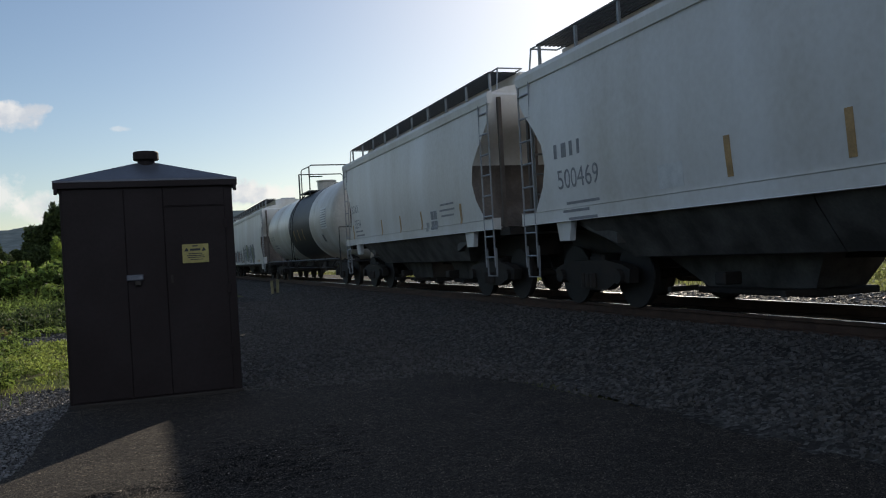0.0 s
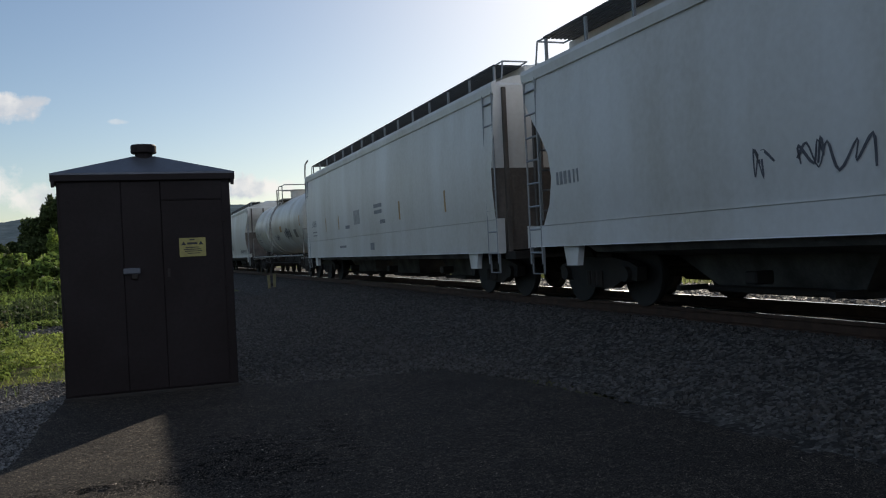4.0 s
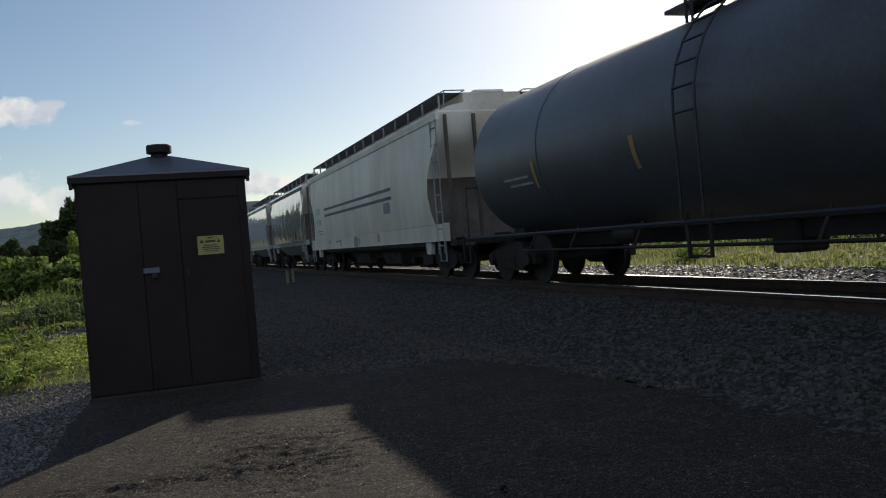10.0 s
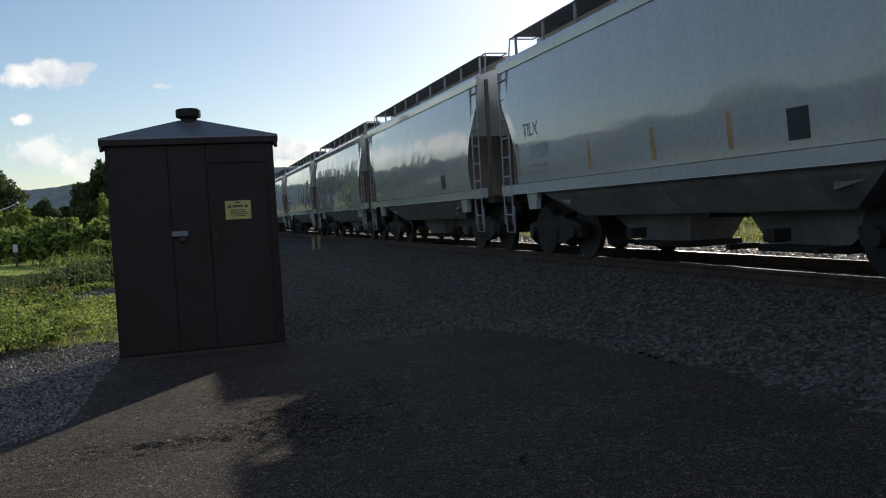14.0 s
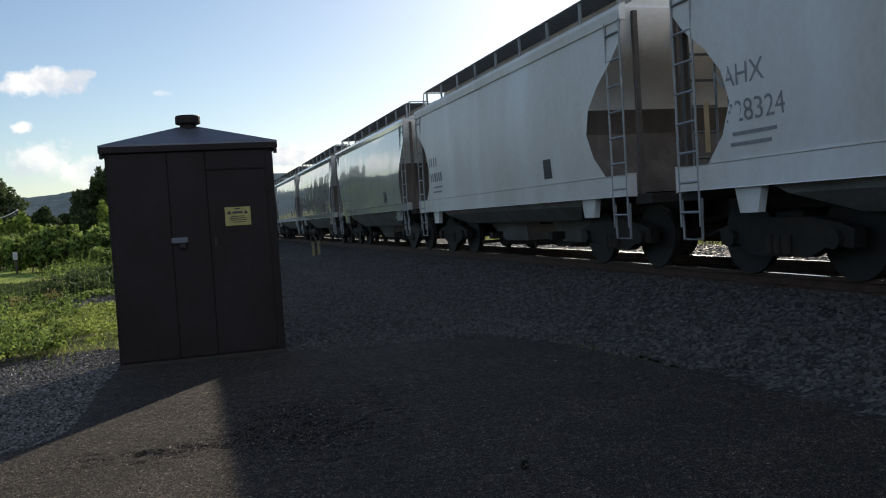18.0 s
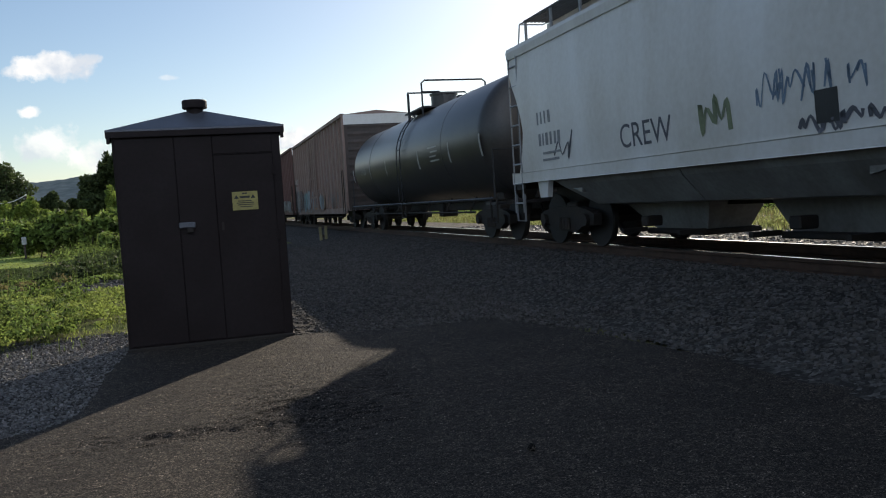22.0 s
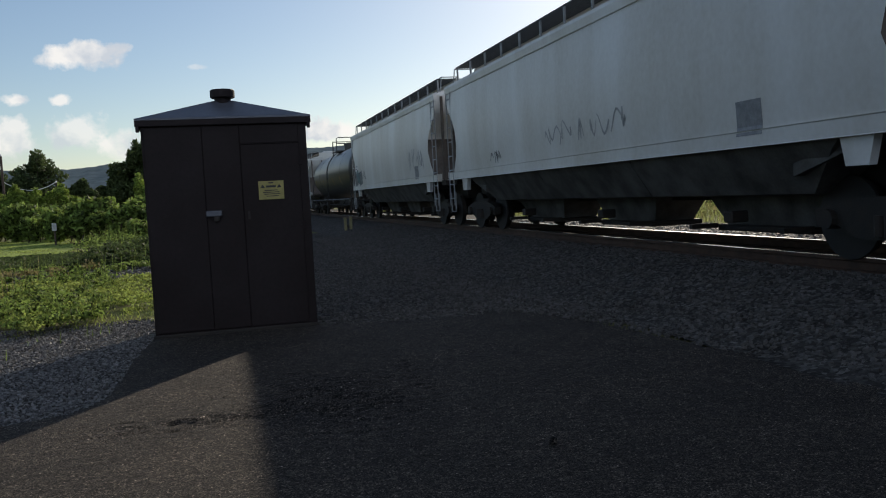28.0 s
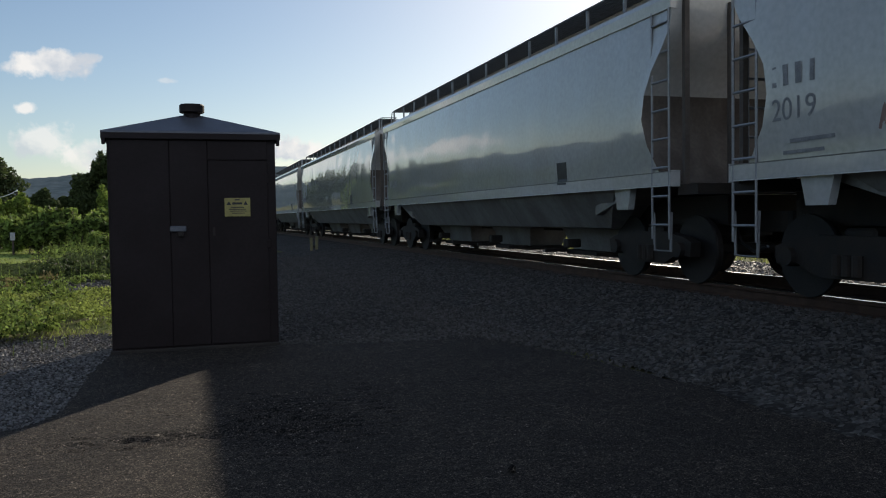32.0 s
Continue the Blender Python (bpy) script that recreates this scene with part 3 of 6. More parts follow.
def clumps(name, label, n, leaves, region, radius, height, leaf, mat, seed, hole=None):
    """Low leafy weed clumps of uneven size, joined."""
    rng = np.random.default_rng(seed)
    x0, x1, y0, y1 = region
    v_all, f_all = [], []
    for k in range(n):
        x, y = x0 + (x1 - x0) * rng.random(), y0 + (y1 - y0) * rng.random()
        if noise.noise((x * 0.6, y * 0.6, seed * 1.7)) < rng.random() * 0.7 - 0.5 or (hole is not None and hole(x, y)):
            continue
        r = radius[0] + (radius[1] - radius[0]) * rng.random() ** 1.6
        h = height[0] + (height[1] - height[0]) * rng.random() ** 1.6
        v, f = leaf_cloud([(x, y, ground_height(x, y) + h * 0.4, r, r, h * 0.6)], int(leaves * (0.5 + r / radius[1])), leaf, seed * 1000 + k, 0.3)
        f_all += [tuple(i + len(v_all) for i in q) for q in f]
        v_all += v
    tagged(new(name, pydata(name, v_all, f_all, mat)), label, "weeds", kind="stuff")


def stalks(name, label, n, region, height, leaf, mat, seed, hole=None):
    """Upright leafy weed stalks, joined."""
    rng = np.random.default_rng(seed)
    x0, x1, y0, y1 = region
    v, f = [], []
    for k in range(n):
        x, y = x0 + (x1 - x0) * rng.random(), y0 + (y1 - y0) * rng.random()
        if noise.noise((x * 0.8, y * 0.8, seed * 2.3)) < rng.random() * 0.5 - 0.3 or (hole is not None and hole(x, y)):
            continue
        h = height[0] + (height[1] - height[0]) * rng.random()
        lx, ly, z = rng.normal() * 0.08 * h, rng.normal() * 0.08 * h, ground_height(x, y)
        i = len(v)
        w = 0.004
        v += [(x - w, y, z), (x + w, y, z), (x + lx + w * 0.5, y + ly, z + h), (x + lx - w * 0.5, y + ly, z + h)]
        f.append((i, i + 1, i + 2, i + 3))
        m = int(8 + h * 14)
        for q in range(m):
            t = 0.12 + 0.88 * q / m
            a, s = q * 2.4 + rng.random(), leaf * (1.15 - 0.75 * t) * (0.7 + 0.6 * rng.random())
            cx, cy, cz = x + lx * t, y + ly * t, z + h * t
            ux, uy = math.cos(a), math.sin(a)
            i = len(v)
            v += [(cx, cy, cz), (cx + ux * s - uy * s * 0.28, cy + uy * s + ux * s * 0.28, cz + s * 0.55), (cx + ux * s * 2, cy + uy * s * 2, cz + s * 0.5), (cx + ux * s + uy * s * 0.28, cy + uy * s - ux * s * 0.28, cz + s * 0.55)]
            f.append((i, i + 1, i + 2, i + 3))
    tagged(new(name, pydata(name, v, f, mat)), label, "weeds", kind="stuff")


def leaf_cloud(blobs, n, size, seed, shell=0.55):
    """Leaves scattered through the outer part of ellipsoids (cx, cy, cz, rx, ry, rz), with gaps."""
    rng = np.random.default_rng(seed)
    vol = np.array([b[3] * b[4] * b[5] for b in blobs]) ** 0.7
    pick = rng.choice(len(blobs), n, p=vol / vol.sum())
    b = np.array(blobs)[pick]
    d = rng.normal(size=(n, 3))
    d /= np.linalg.norm(d, axis=1)[:, None]
    lump = np.array([noise.noise((p[0] * 2.3 + k * 3, p[1] * 2.3, p[2] * 2.3)) for p, k in zip(d, pick)])
    r = (shell + (1 - shell) * rng.random(n) ** 0.5) * (1 + 0.35 * lump)
    c = b[:, :3] + d * b[:, 3:] * r[:, None]
    c[:, 2] = np.maximum(c[:, 2], 0.02 + 0.1 * rng.random(n))
    u = rng.normal(size=(n, 3))
    u /= np.linalg.norm(u, axis=1)[:, None]
    w = np.cross(u, rng.normal(size=(n, 3)))
    w /= np.linalg.norm(w, axis=1)[:, None]
    s = (size * (0.6 + 0.8 * rng.random(n)))[:, None]
    v = np.stack([c - u * s, c + w * s * 0.5, c + u * s, c - w * s * 0.5 + np.cross(u, w) * s * 0.25], 1)
    i = 4 * np.arange(n)
    return v.reshape(-1, 3).tolist(), np.stack([i, i + 1, i + 2, i + 3], 1).tolist()



scatter_blades("short_grass", "sunlit short green grass with clover", 26000, (-11, -0.7, 10.4, 19.4), (0.03, 0.10), 0.006, GRASS, 11, 0.9, hole=on_gravel)
clumps("clover_clumps", "sunlit clumps of clover and broad-leaved weeds", 900, 62, (-9, -0.8, 11.6, 19.2), (0.07, 0.26), (0.06, 0.20), 0.026, GRASS, 13, hole=on_gravel)
clumps("weed_clumps", "leafy green weed clumps at the edge of the gravel", 260, 150, (-8, -1.8, 11.9, 20.0), (0.1, 0.36), (0.15, 0.5), 0.035, LEAF, 19, hole=lambda x, y: on_gravel(x, y) or x > -1.7 - 0.1 * (y - 12))
stalks("tall_weeds", "tall dry weeds and seeding grass", 700, (-9, -2.6, 11.4, 20.5), (0.3, 0.8), 0.03, DRY_GRASS, 12, hole=lambda x, y: x > -3.1 - 0.09 * (y - 12) + 0.7 * noise.noise((x, y, 1)) or on_gravel(x, y))
stalks("gravel_weeds", "small green weeds in the gravel", 60, (-5, -1.2, 8.6, 12.2), (0.05, 0.16), 0.02, LEAF, 23)
stalks("path_weeds", "upright green weeds on the path", 130, (-9, -1.2, 20.6, 24.4), (0.2, 0.7), 0.05, LEAF, 14)
clumps("path_clumps", "low weeds on the path", 60, 90, (-9, -1.2, 20.4, 24.6), (0.1, 0.35), (0.08, 0.3), 0.04, LEAF, 24)
clumps("meadow_clumps", "shaded meadow weeds before the shrubs", 480, 130, (-14, -1.0, 29.5, 44), (0.25, 0.7), (0.25, 0.75), 0.06, LEAF, 15, hole=lambda x, y: x < -4.7 - 0.12 * (y - 31))
# dark leaves put the band of shade before the lawn into the colour
clumps("dark_weed_bank", "dense weeds beyond the path, in dark leaves for the shade there", 420, 190, (-12, -1.0, 24.4, 30.0), (0.3, 0.7), (0.3, 0.7), 0.06, LEAF_DARK, 28, hole=lambda x, y: x < -3.6)
clumps("low_dark_weeds", "low weeds before the lawn, in dark leaves for the shade there", 420, 120, (-12, -3.4, 24.6, 31.0), (0.25, 0.6), (0.06, 0.2), 0.06, LEAF_DARK, 30)
stalks("meadow_stalks", "tall leafy weed stalks before the shrubs", 420, (-4.6, -1.0, 28, 43), (0.5, 1.15), 0.06, LEAF, 21)
clumps("dry_clumps", "dry reddish grass clumps by the lawn", 16, 90, (-6.0, -3.4, 20.2, 24), (0.2, 0.45), (0.2, 0.45), 0.045, DRY_GRASS, 25)
scatter_blades("lawn_grass", "sunlit mown lawn", 20000, (-16, -5, 29, 56), (0.03, 0.07), 0.02, GRASS, 16, 0.6)
scatter_blades("verge_grass", "sunlit grass and weeds beyond the track", 34000, (15.0, 27, 6, 75), (0.10, 0.32), 0.016, MEADOW, 17, 0.5)
clumps("verge_clumps", "sunlit weed clumps along the gravel strip", 520, 80, (14.8, 27, 8, 80), (0.2, 0.7), (0.12, 0.5), 0.06, MEADOW, 27)
clumps("verge_brush", "olive brush between the grass and the yard", 130, 240, (23, 28, 8, 120), (0.5, 1.3), (0.4, 1.1), 0.09, LEAF, 29)
scatter_blades("verge_dry_grass", "dry seeding grass beyond the track", 9000, (15.5, 26, 6, 75), (0.2, 0.45), 0.012, DRY_GRASS, 18, 0.35)


# ---- plants ----
def plant(name, label, category, at, blobs, n, size, mat, seed, trunk=None, group=""):
    t = thing(name, label, category, group, at=at)
    v, f = leaf_cloud(blobs, n, size, seed)
    part("crown", pydata("crown", v, f, mat), None, t)
    rng = random.Random(seed)
    if trunk:
        h, r = trunk
        bm = loft([[(rr * math.cos(2 * math.pi * k / 9) + 0.1 * math.sin(z), rr * math.sin(2 * math.pi * k / 9), z) for k in range(9)] for z, rr in ((0, r * 1.4), (h * 0.1, r), (h * 0.6, r * 0.75), (h, r * 0.3))])
        part("trunk", bm, BARK, t, smooth=True)
        for b in blobs:
            bm = bmesh.new()
            p0 = Vector((0, 0, h * rng.uniform(0.45, 0.8)))
            p1 = Vector(b[:3])
            tube(bm, [p0, p0.lerp(p1, 0.5) + Vector((0, 0, -0.1)), p1], r * 0.25, 6)
            part("limb", bm, BARK, t)
    else:
        for k in range(7):
            b = blobs[k % len(blobs)]
            bm = tubes([[(b[0] + rng.uniform(-0.3, 0.3), b[1] + rng.uniform(-0.3, 0.3), 0), (b[0] + rng.uniform(-0.6, 0.6), b[1] + rng.uniform(-0.5, 0.5), b[2] + 0.4 * b[5])]], 0.03, 5)
            part("stem", bm, BARK, t)
    return t


def shrub_blobs(w, h, seed, n=7):
    rng = random.Random(seed)
    return [(rng.uniform(-w, w) * 0.75, rng.uniform(-0.9, 0.9), h * rng.uniform(0.25, 0.72), w * rng.uniform(0.2, 0.42), 0.7, h * rng.uniform(0.18, 0.32)) for _ in range(n)]


for k, (x, y, w, h) in enumerate(((-20.5, 60, 2.8, 2.8), (-17.5, 58, 3.0, 2.7), (-14.6, 57, 2.6, 2.5), (-12.2, 55, 2.2, 2.5), (-10.2, 57, 1.8, 2.3), (-8.6, 59, 1.8, 2.1), (-7.2, 47, 1.7, 2.2), (-5.8, 46, 1.7, 2.45), (-4.4, 45, 1.5, 2.3), (-3.1, 46, 1.4, 2.5), (-1.6, 47, 1.5, 2.5), (0.4, 50, 1.4, 2.4), (-9.6, 52, 1.3, 1.8), (-13.0, 50, 1.2, 1.3), (-3.4, 41, 0.9, 1.2))):
    plant("shrub", "dense leafy green shrub at the edge of the lawn", "shrub", (x, y, LOT_Z), shrub_blobs(w, h, 40 + k, 14), 3600, 0.15, LEAF, 60 + k, group="shrubs by the lawn")
for k, (x, y, w, h) in enumerate(((-17.8, 76, 2.6, 4.3), (-15.2, 78, 2.6, 4.3), (-12.6, 78, 2.2, 4.2), (-5.9, 78, 1.8, 4.9), (-3.6, 80, 2.2, 5.2))):
    plant("shrub", "sunlit yellow-green bush behind the shrubs", "shrub", (x, y, LOT_Z), shrub_blobs(w, h, 140 + k), 4200, 0.16, YELLOW_LEAF, 160 + k, group="bushes behind")


plant("shrub", "small bright yellow-green bush on the far verge", "shrub", (16.9, 24.0, 0.05), [(0, 0, 0.32, 0.42, 0.4, 0.35), (0.3, 0.2, 0.2, 0.3, 0.3, 0.25), (-0.25, 0.1, 0.22, 0.3, 0.3, 0.22)], 900, 0.05, YELLOW_LEAF, 171, group="bushes beyond the track")
plant("shrub", "small bright yellow-green bush on the far verge", "shrub", (18.6, 26.0, 0.05), [(0, 0, 0.35, 0.45, 0.4, 0.4), (0.3, 0.2, 0.2, 0.3, 0.3, 0.25)], 800, 0.05, YELLOW_LEAF, 172, group="bushes beyond the track")


def tree_blobs(w, h, low, seed, n=13):
    rng = random.Random(seed)
    out = []
    for k in range(n):
        z = low + (h - low) * (k + 0.5) / n
        q = w * math.sin(math.pi * min(0.98, 0.16 + 0.8 * (k + 0.5) / n)) ** 0.7
        a = rng.uniform(0, 6.28)
        out.append((math.cos(a) * q * 0.5, math.sin(a) * q * 0.5, z, q * rng.uniform(0.45, 0.7), q * 0.55, (h - low) * rng.uniform(0.12, 0.18)))
    return out


for k, (x, y, w, h, low) in enumerate(((-27.0, 140, 4.8, 10.6, 1.0), (-35.0, 150, 4.0, 9.0, 1.5), (-10.2, 110, 2.9, 9.2, 1.0), (-8.3, 108, 1.9, 9.5, 2.0), (-12.5, 116, 1.6, 6.0, 1.0), (-20.5, 140, 2.8, 6.2, 0.8), (-17.2, 142, 2.4, 5.6, 0.8), (-23.2, 146, 2.2, 5.0, 0.8), (-5.5, 112, 3.0, 8.5, 1.2))):
    plant("tree", "dark leafy deciduous tree against the hills", "tree", (x, y, LOT_Z), tree_blobs(w, h, low, 200 + k), 9000, 0.27, LEAF_DARK, 220 + k, trunk=(h * 0.8, 0.16), group="trees beyond the lawn")

# woods and brush on the far side of the yard
rng_far = random.Random(77)
far = [(rng_far.uniform(70, 120), -40 + k * 9.0, rng_far.uniform(4, 6.5), rng_far.uniform(5, 9)) for k in range(34)]
v_all, f_all = [], []
for k, (x, y, w, h) in enumerate(far):
    v, f = leaf_cloud([(x, y, h * 0.5, w, w, h * 0.55), (x + 2, y + 3, h * 0.4, w, w, h * 0.4)], 700, 0.55, 300 + k)
    f_all += [tuple(i + len(v_all) for i in q) for q in f]
    v_all += v
tagged(new("far_woods", pydata("far_woods", v_all, f_all, LEAF_DARK)), "line of trees beyond the yard", "woods", kind="stuff")


rng_rear = random.Random(78)
v_all, f_all = [], []
for k in range(64):
    a = radians(100 + 238 * k / 63 + rng_rear.uniform(-2, 2))
    d, h, w = rng_rear.uniform(34, 60) + (45 if k > 45 else 0), rng_rear.uniform(5.5, 10), rng_rear.uniform(4, 6.5)
    x, y = d * math.sin(a), d * math.cos(a)
    if 3 < x < 13:
        continue
    v, f = leaf_cloud([(x, y, h * 0.5, w, w, h * 0.55), (x + 2, y + 2, h * 0.3, w, w, h * 0.35)], 900, 0.5, 400 + k)
    f_all += [tuple(i + len(v_all) for i in q) for q in f]
    v_all += v
tagged(new("rear_woods", pydata("rear_woods", v_all, f_all, LEAF_DARK)), "trees round the back of the lot", "woods", kind="stuff")


def build_hills():
    v, f = [], []
    n = 900
    rows = ((1500, 0.0), (1900, 0.45), (2300, 0.85), (2500, 1.0), (2900, 0.9))
    for j, (d, k) in enumerate(rows):
        for i in range(n):
            a = radians(-75 + 170 * i / (n - 1))
            deg = math.degrees(a)
            h = 122 + 2.2 * (deg + 11) if deg > -11 else 122
            h = min(h, 200) + 7 * noise.noise((deg * 0.25, 0, 0)) + 2.4 * noise.noise((deg * 3.1, j, 0)) + 2.2 * noise.noise((deg * 9, j, 2))
            dd = d * (1 + 0.06 * noise.noise((deg * 0.3, j * 2, 5)))
            v.append((dd * math.sin(a), dd * math.cos(a), h * k - 2))
    for j in range(len(rows) - 1):
        for i in range(n - 1):
            f.append((j * n + i, j * n + i + 1, (j + 1) * n + i + 1, (j + 1) * n + i))
    tagged(new("wooded_hills", pydata("wooded_hills", v, f, HILL, True)), "long wooded ridge on the horizon, hazed blue-green in its colour", "hills", kind="structure")


build_hills()


# ---- track, shed and trackside things ----
def build_track(name, cx, rail_z, ties, y0, label, y_from=-700, y_to=700, kind="structure"):
    track = tagged(new(name), label, "railway track", kind=kind)
    for s in (-1, 1):
        prof = [(-0.07, 0), (-0.07, 0.02), (-0.012, 0.035), (-0.012, 0.12), (-0.035, 0.13), (-0.035, 0.165), (0.035, 0.165), (0.035, 0.13), (0.012, 0.12), (0.012, 0.035), (0.07, 0.02), (0.07, 0)]
        x = cx + s * 0.755
        r = part("rail", loft([[(x + a, y, rail_z - 0.172 + b) for a, b in prof] for y in (y_from, y_to)]), RAIL_SIDE, track)
        part("rail_head", boxes(((x - 0.033, y_from, rail_z - 0.0071), (x + 0.033, y_to, rail_z)), bevel=0.003), RAIL_TOP, r, "polished running surface")
    me = shared("tie", lambda: boxes(((-1.3, -0.115, -0.15), (1.3, 0.115, 0.0)), bevel=0.012), TIE)
    rng = random.Random(5)
    for k in range(ties):
        part("tie", me, None, track, at=Matrix.Translation((cx + rng.uniform(-0.03, 0.03), y0 + k * 0.52, rail_z - 0.172)) @ Matrix.Rotation(rng.uniform(-0.01, 0.01), 4, "Z"))
    return track


build_track("railway_track", TRACK_X, RAIL_Z, 180, -12, "straight main railway track with shining rails")
build_track("yard_track", 29.9, 0.30, 120, 5, "yard railway track beyond the grass", -100, 300)
build_track("yard_track_2", 35.2, 0.30, 120, 5, "second yard railway track", -100, 300)


def build_shed():
    X0, X1, Y0, Y1, Z = -0.87, 1.07, 10.5, 11.2, 2.56
    s = thing("signal_shed", "dark brown steel equipment shed with hipped roof and vent", "shed")
    body = part("wall", boxes(((X0, Y0, LOT_Z), (X1, Y1, Z - 0.05)), bevel=0.008), SHED, s)
    part("base_skid", boxes(((X0 - 0.02, Y0 - 0.02, LOT_Z - 0.02), (X1 + 0.02, Y1 + 0.02, LOT_Z + 0.04)), bevel=0.01), DARK_STEEL, s)
    cx, cy = (X0 + X1) / 2, (Y0 + Y1) / 2
    o = 0.06

    def ring(k, z):
        return [(cx + sx * (X1 - cx + o) * k, cy + sy * (Y1 - cy + o) * k, z) for sx, sy in ((-1, -1), (1, -1), (1, 1), (-1, 1))]
    part("roof", loft([ring(1, Z - 0.02), ring(1, Z), ring(0.12, Z + 0.23)]), SHED_ROOF, s)
    part("fascia", boxes(((X0 - o, Y0 - o, Z - 0.09), (X1 + o, Y0 - o + 0.02, Z - 0.021)), ((X0 - o, Y1 + o - 0.02, Z - 0.09), (X1 + o, Y1 + o, Z - 0.021)), ((X0 - o, Y0 - o + 0.021, Z - 0.09), (X0 - o + 0.02, Y1 + o - 0.021, Z - 0.021)), ((X1 + o - 0.02, Y0 - o + 0.021, Z - 0.09), (X1 + o, Y1 + o - 0.021, Z - 0.021))), SHED, s)
    for x in (X0 - o + 0.03, X1 + o - 0.03):
        part("lifting_eye", boxes(((x - 0.02, Y0 - o - 0.005, Z - 0.16), (x + 0.02, Y0 - o + 0.03, Z - 0.085)), bevel=0.006), SHED, s)

    def circ(r, z):
        return [(cx + r * math.cos(2 * math.pi * k / 24), cy + r * math.sin(2 * math.pi * k / 24), z) for k in range(24)]
    part("vent_neck", loft([circ(0.10, Z + 0.15), circ(0.10, Z + 0.32)]), SHED, s, smooth=True)
    part("vent_cap", loft([circ(0.137, Z + 0.267), circ(0.15, Z + 0.276), circ(0.15, Z + 0.357), circ(0.14, Z + 0.371), circ(0.05, Z + 0.376)]), SHED, s)
    # fixed panels and the door, with dark seams between them
    d0, d1 = X0 + 0.03, X1 - 0.10
    for name, a, b, top in (("side_panel", d0, -0.182, Z - 0.10), ("side_panel", -0.178, 0.258, Z - 0.10), ("door", 0.262, d1, 2.225), ("transom_panel", 0.262, d1, Z - 0.10)):
        lo = 2.235 if name == "transom_panel" else LOT_Z + 0.06
        dr = part(name, boxes(((a, Y0 - 0.018, lo), (b, Y0 - 0.001, top)), bevel=0.005), SHED, s)
        if name == "door":
            for z in (0.4, 1.15, 1.95):
                part("hinge", boxes(((d1 - 0.02, Y0 - 0.028, z), (d1 + 0.03, Y0 - 0.019, z + 0.11)), bevel=0.004), SHED, dr)
            part("keyhole_plate", boxes(((0.305, Y0 - 0.024, 1.31), (0.335, Y0 - 0.0185, 1.41)), bevel=0.003), DARK_STEEL, dr)
    part("drip_edge", boxes(((0.264, Y0 - 0.03, 2.2262), (d1, Y0 - 0.0005, 2.234))), SHED, s)
    lx, lz = -0.08, 1.365
    lock = part("latch_box", boxes(((lx - 0.11, Y0 - 0.06, lz), (lx + 0.08, Y0 - 0.0225, lz + 0.07)), bevel=0.01), SHED_ROOF, s, "scuffed steel latch guard")
    part("padlock", boxes(((lx - 0.02, Y0 - 0.075, lz - 0.06), (lx + 0.05, Y0 - 0.045, lz + 0.0)), bevel=0.008), DARK_STEEL, lock)
    sx, sz = 0.60, 1.54
    sign = part("warning_sign", boxes(((sx - 0.15, Y0 - 0.030, sz), (sx + 0.155, Y0 - 0.0225, sz + 0.225))), SIGN_YELLOW, s, "yellow warning sign with black print")
    y = Y0 - 0.0315
    for a, b, z0, z1 in ((-0.06, 0.06, 0.145, 0.17), (-0.03, 0.03, 0.195, 0.21), (-0.08, 0.08, 0.105, 0.115), (-0.1, 0.1, 0.082, 0.092), (-0.09, 0.11, 0.06, 0.069), (-0.06, 0.09, 0.035, 0.044)):
        part("print_line", boxes(((sx + a, y, sz + z0), (sx + b, y + 0.0012, sz + z1))), BLACK, sign)
    for dx in (-0.1, 0.1):
        tri = loft([[(sx + dx - 0.028, yy, sz + 0.14), (sx + dx + 0.028, yy, sz + 0.14), (sx + dx, yy, sz + 0.185)] for yy in (y, y + 0.0012)])
        part("warning_triangle", tri, BLACK, sign)


build_shed()


def build_marker(x, y):
    m = thing("trackside_marker", "pair of short weathered yellow marker posts", "marker post", at=(x, y, 0))
    for dx, h in ((-0.11, 0.56), (0.1, 0.60)):
        z = ground_height(x, y)
        part("post", boxes(((dx - 0.06, -0.04, z - 0.1), (dx + 0.06, 0.04, z + h)), bevel=0.01), POST, m, at=Matrix.Rotation(0.03 * dx * 10, 4, "Y"))
    part("cross_tie", boxes(((-0.17, 0.04, z + 0.1), (0.16, 0.06, z + 0.2))), DARK_STEEL, m)


build_marker(5.25, 36.0)


def build_pole(x, y, h, label):
    p = thing("utility_pole", label, "utility pole", at=(x, y, LOT_Z))
    part("pole", loft([[(r * math.cos(2 * math.pi * k / 10), r * math.sin(2 * math.pi * k / 10), z) for k in range(10)] for z, r in ((0, 0.15), (h, 0.11))]), TIE, p, smooth=True)
    part("insulator", loft([[(r * math.cos(2 * math.pi * k / 10), r * math.sin(2 * math.pi * k / 10), z) for k in range(10)] for z, r in ((h, 0.05), (h + 0.05, 0.10), (h + 0.12, 0.10), (h + 0.2, 0.04))]), WHITE, p, smooth=True)


build_pole(-20.5, 90, 7.4, "tall brown wooden utility pole with one cable")
build_pole(-15.7, 90, 4.6, "short wooden pole with a white insulator")
cable = tagged(new("cable"), "sagging pale overhead cable between two poles", "cable")
part("strand", tubes([[(-20.5 + 4.8 * t, 90, 4.9 + (4.65 - 4.9) * t - 4 * 0.85 * t * (1 - t)) for t in [k / 14 for k in range(15)]]], 0.035, 5), WHITE, cable)


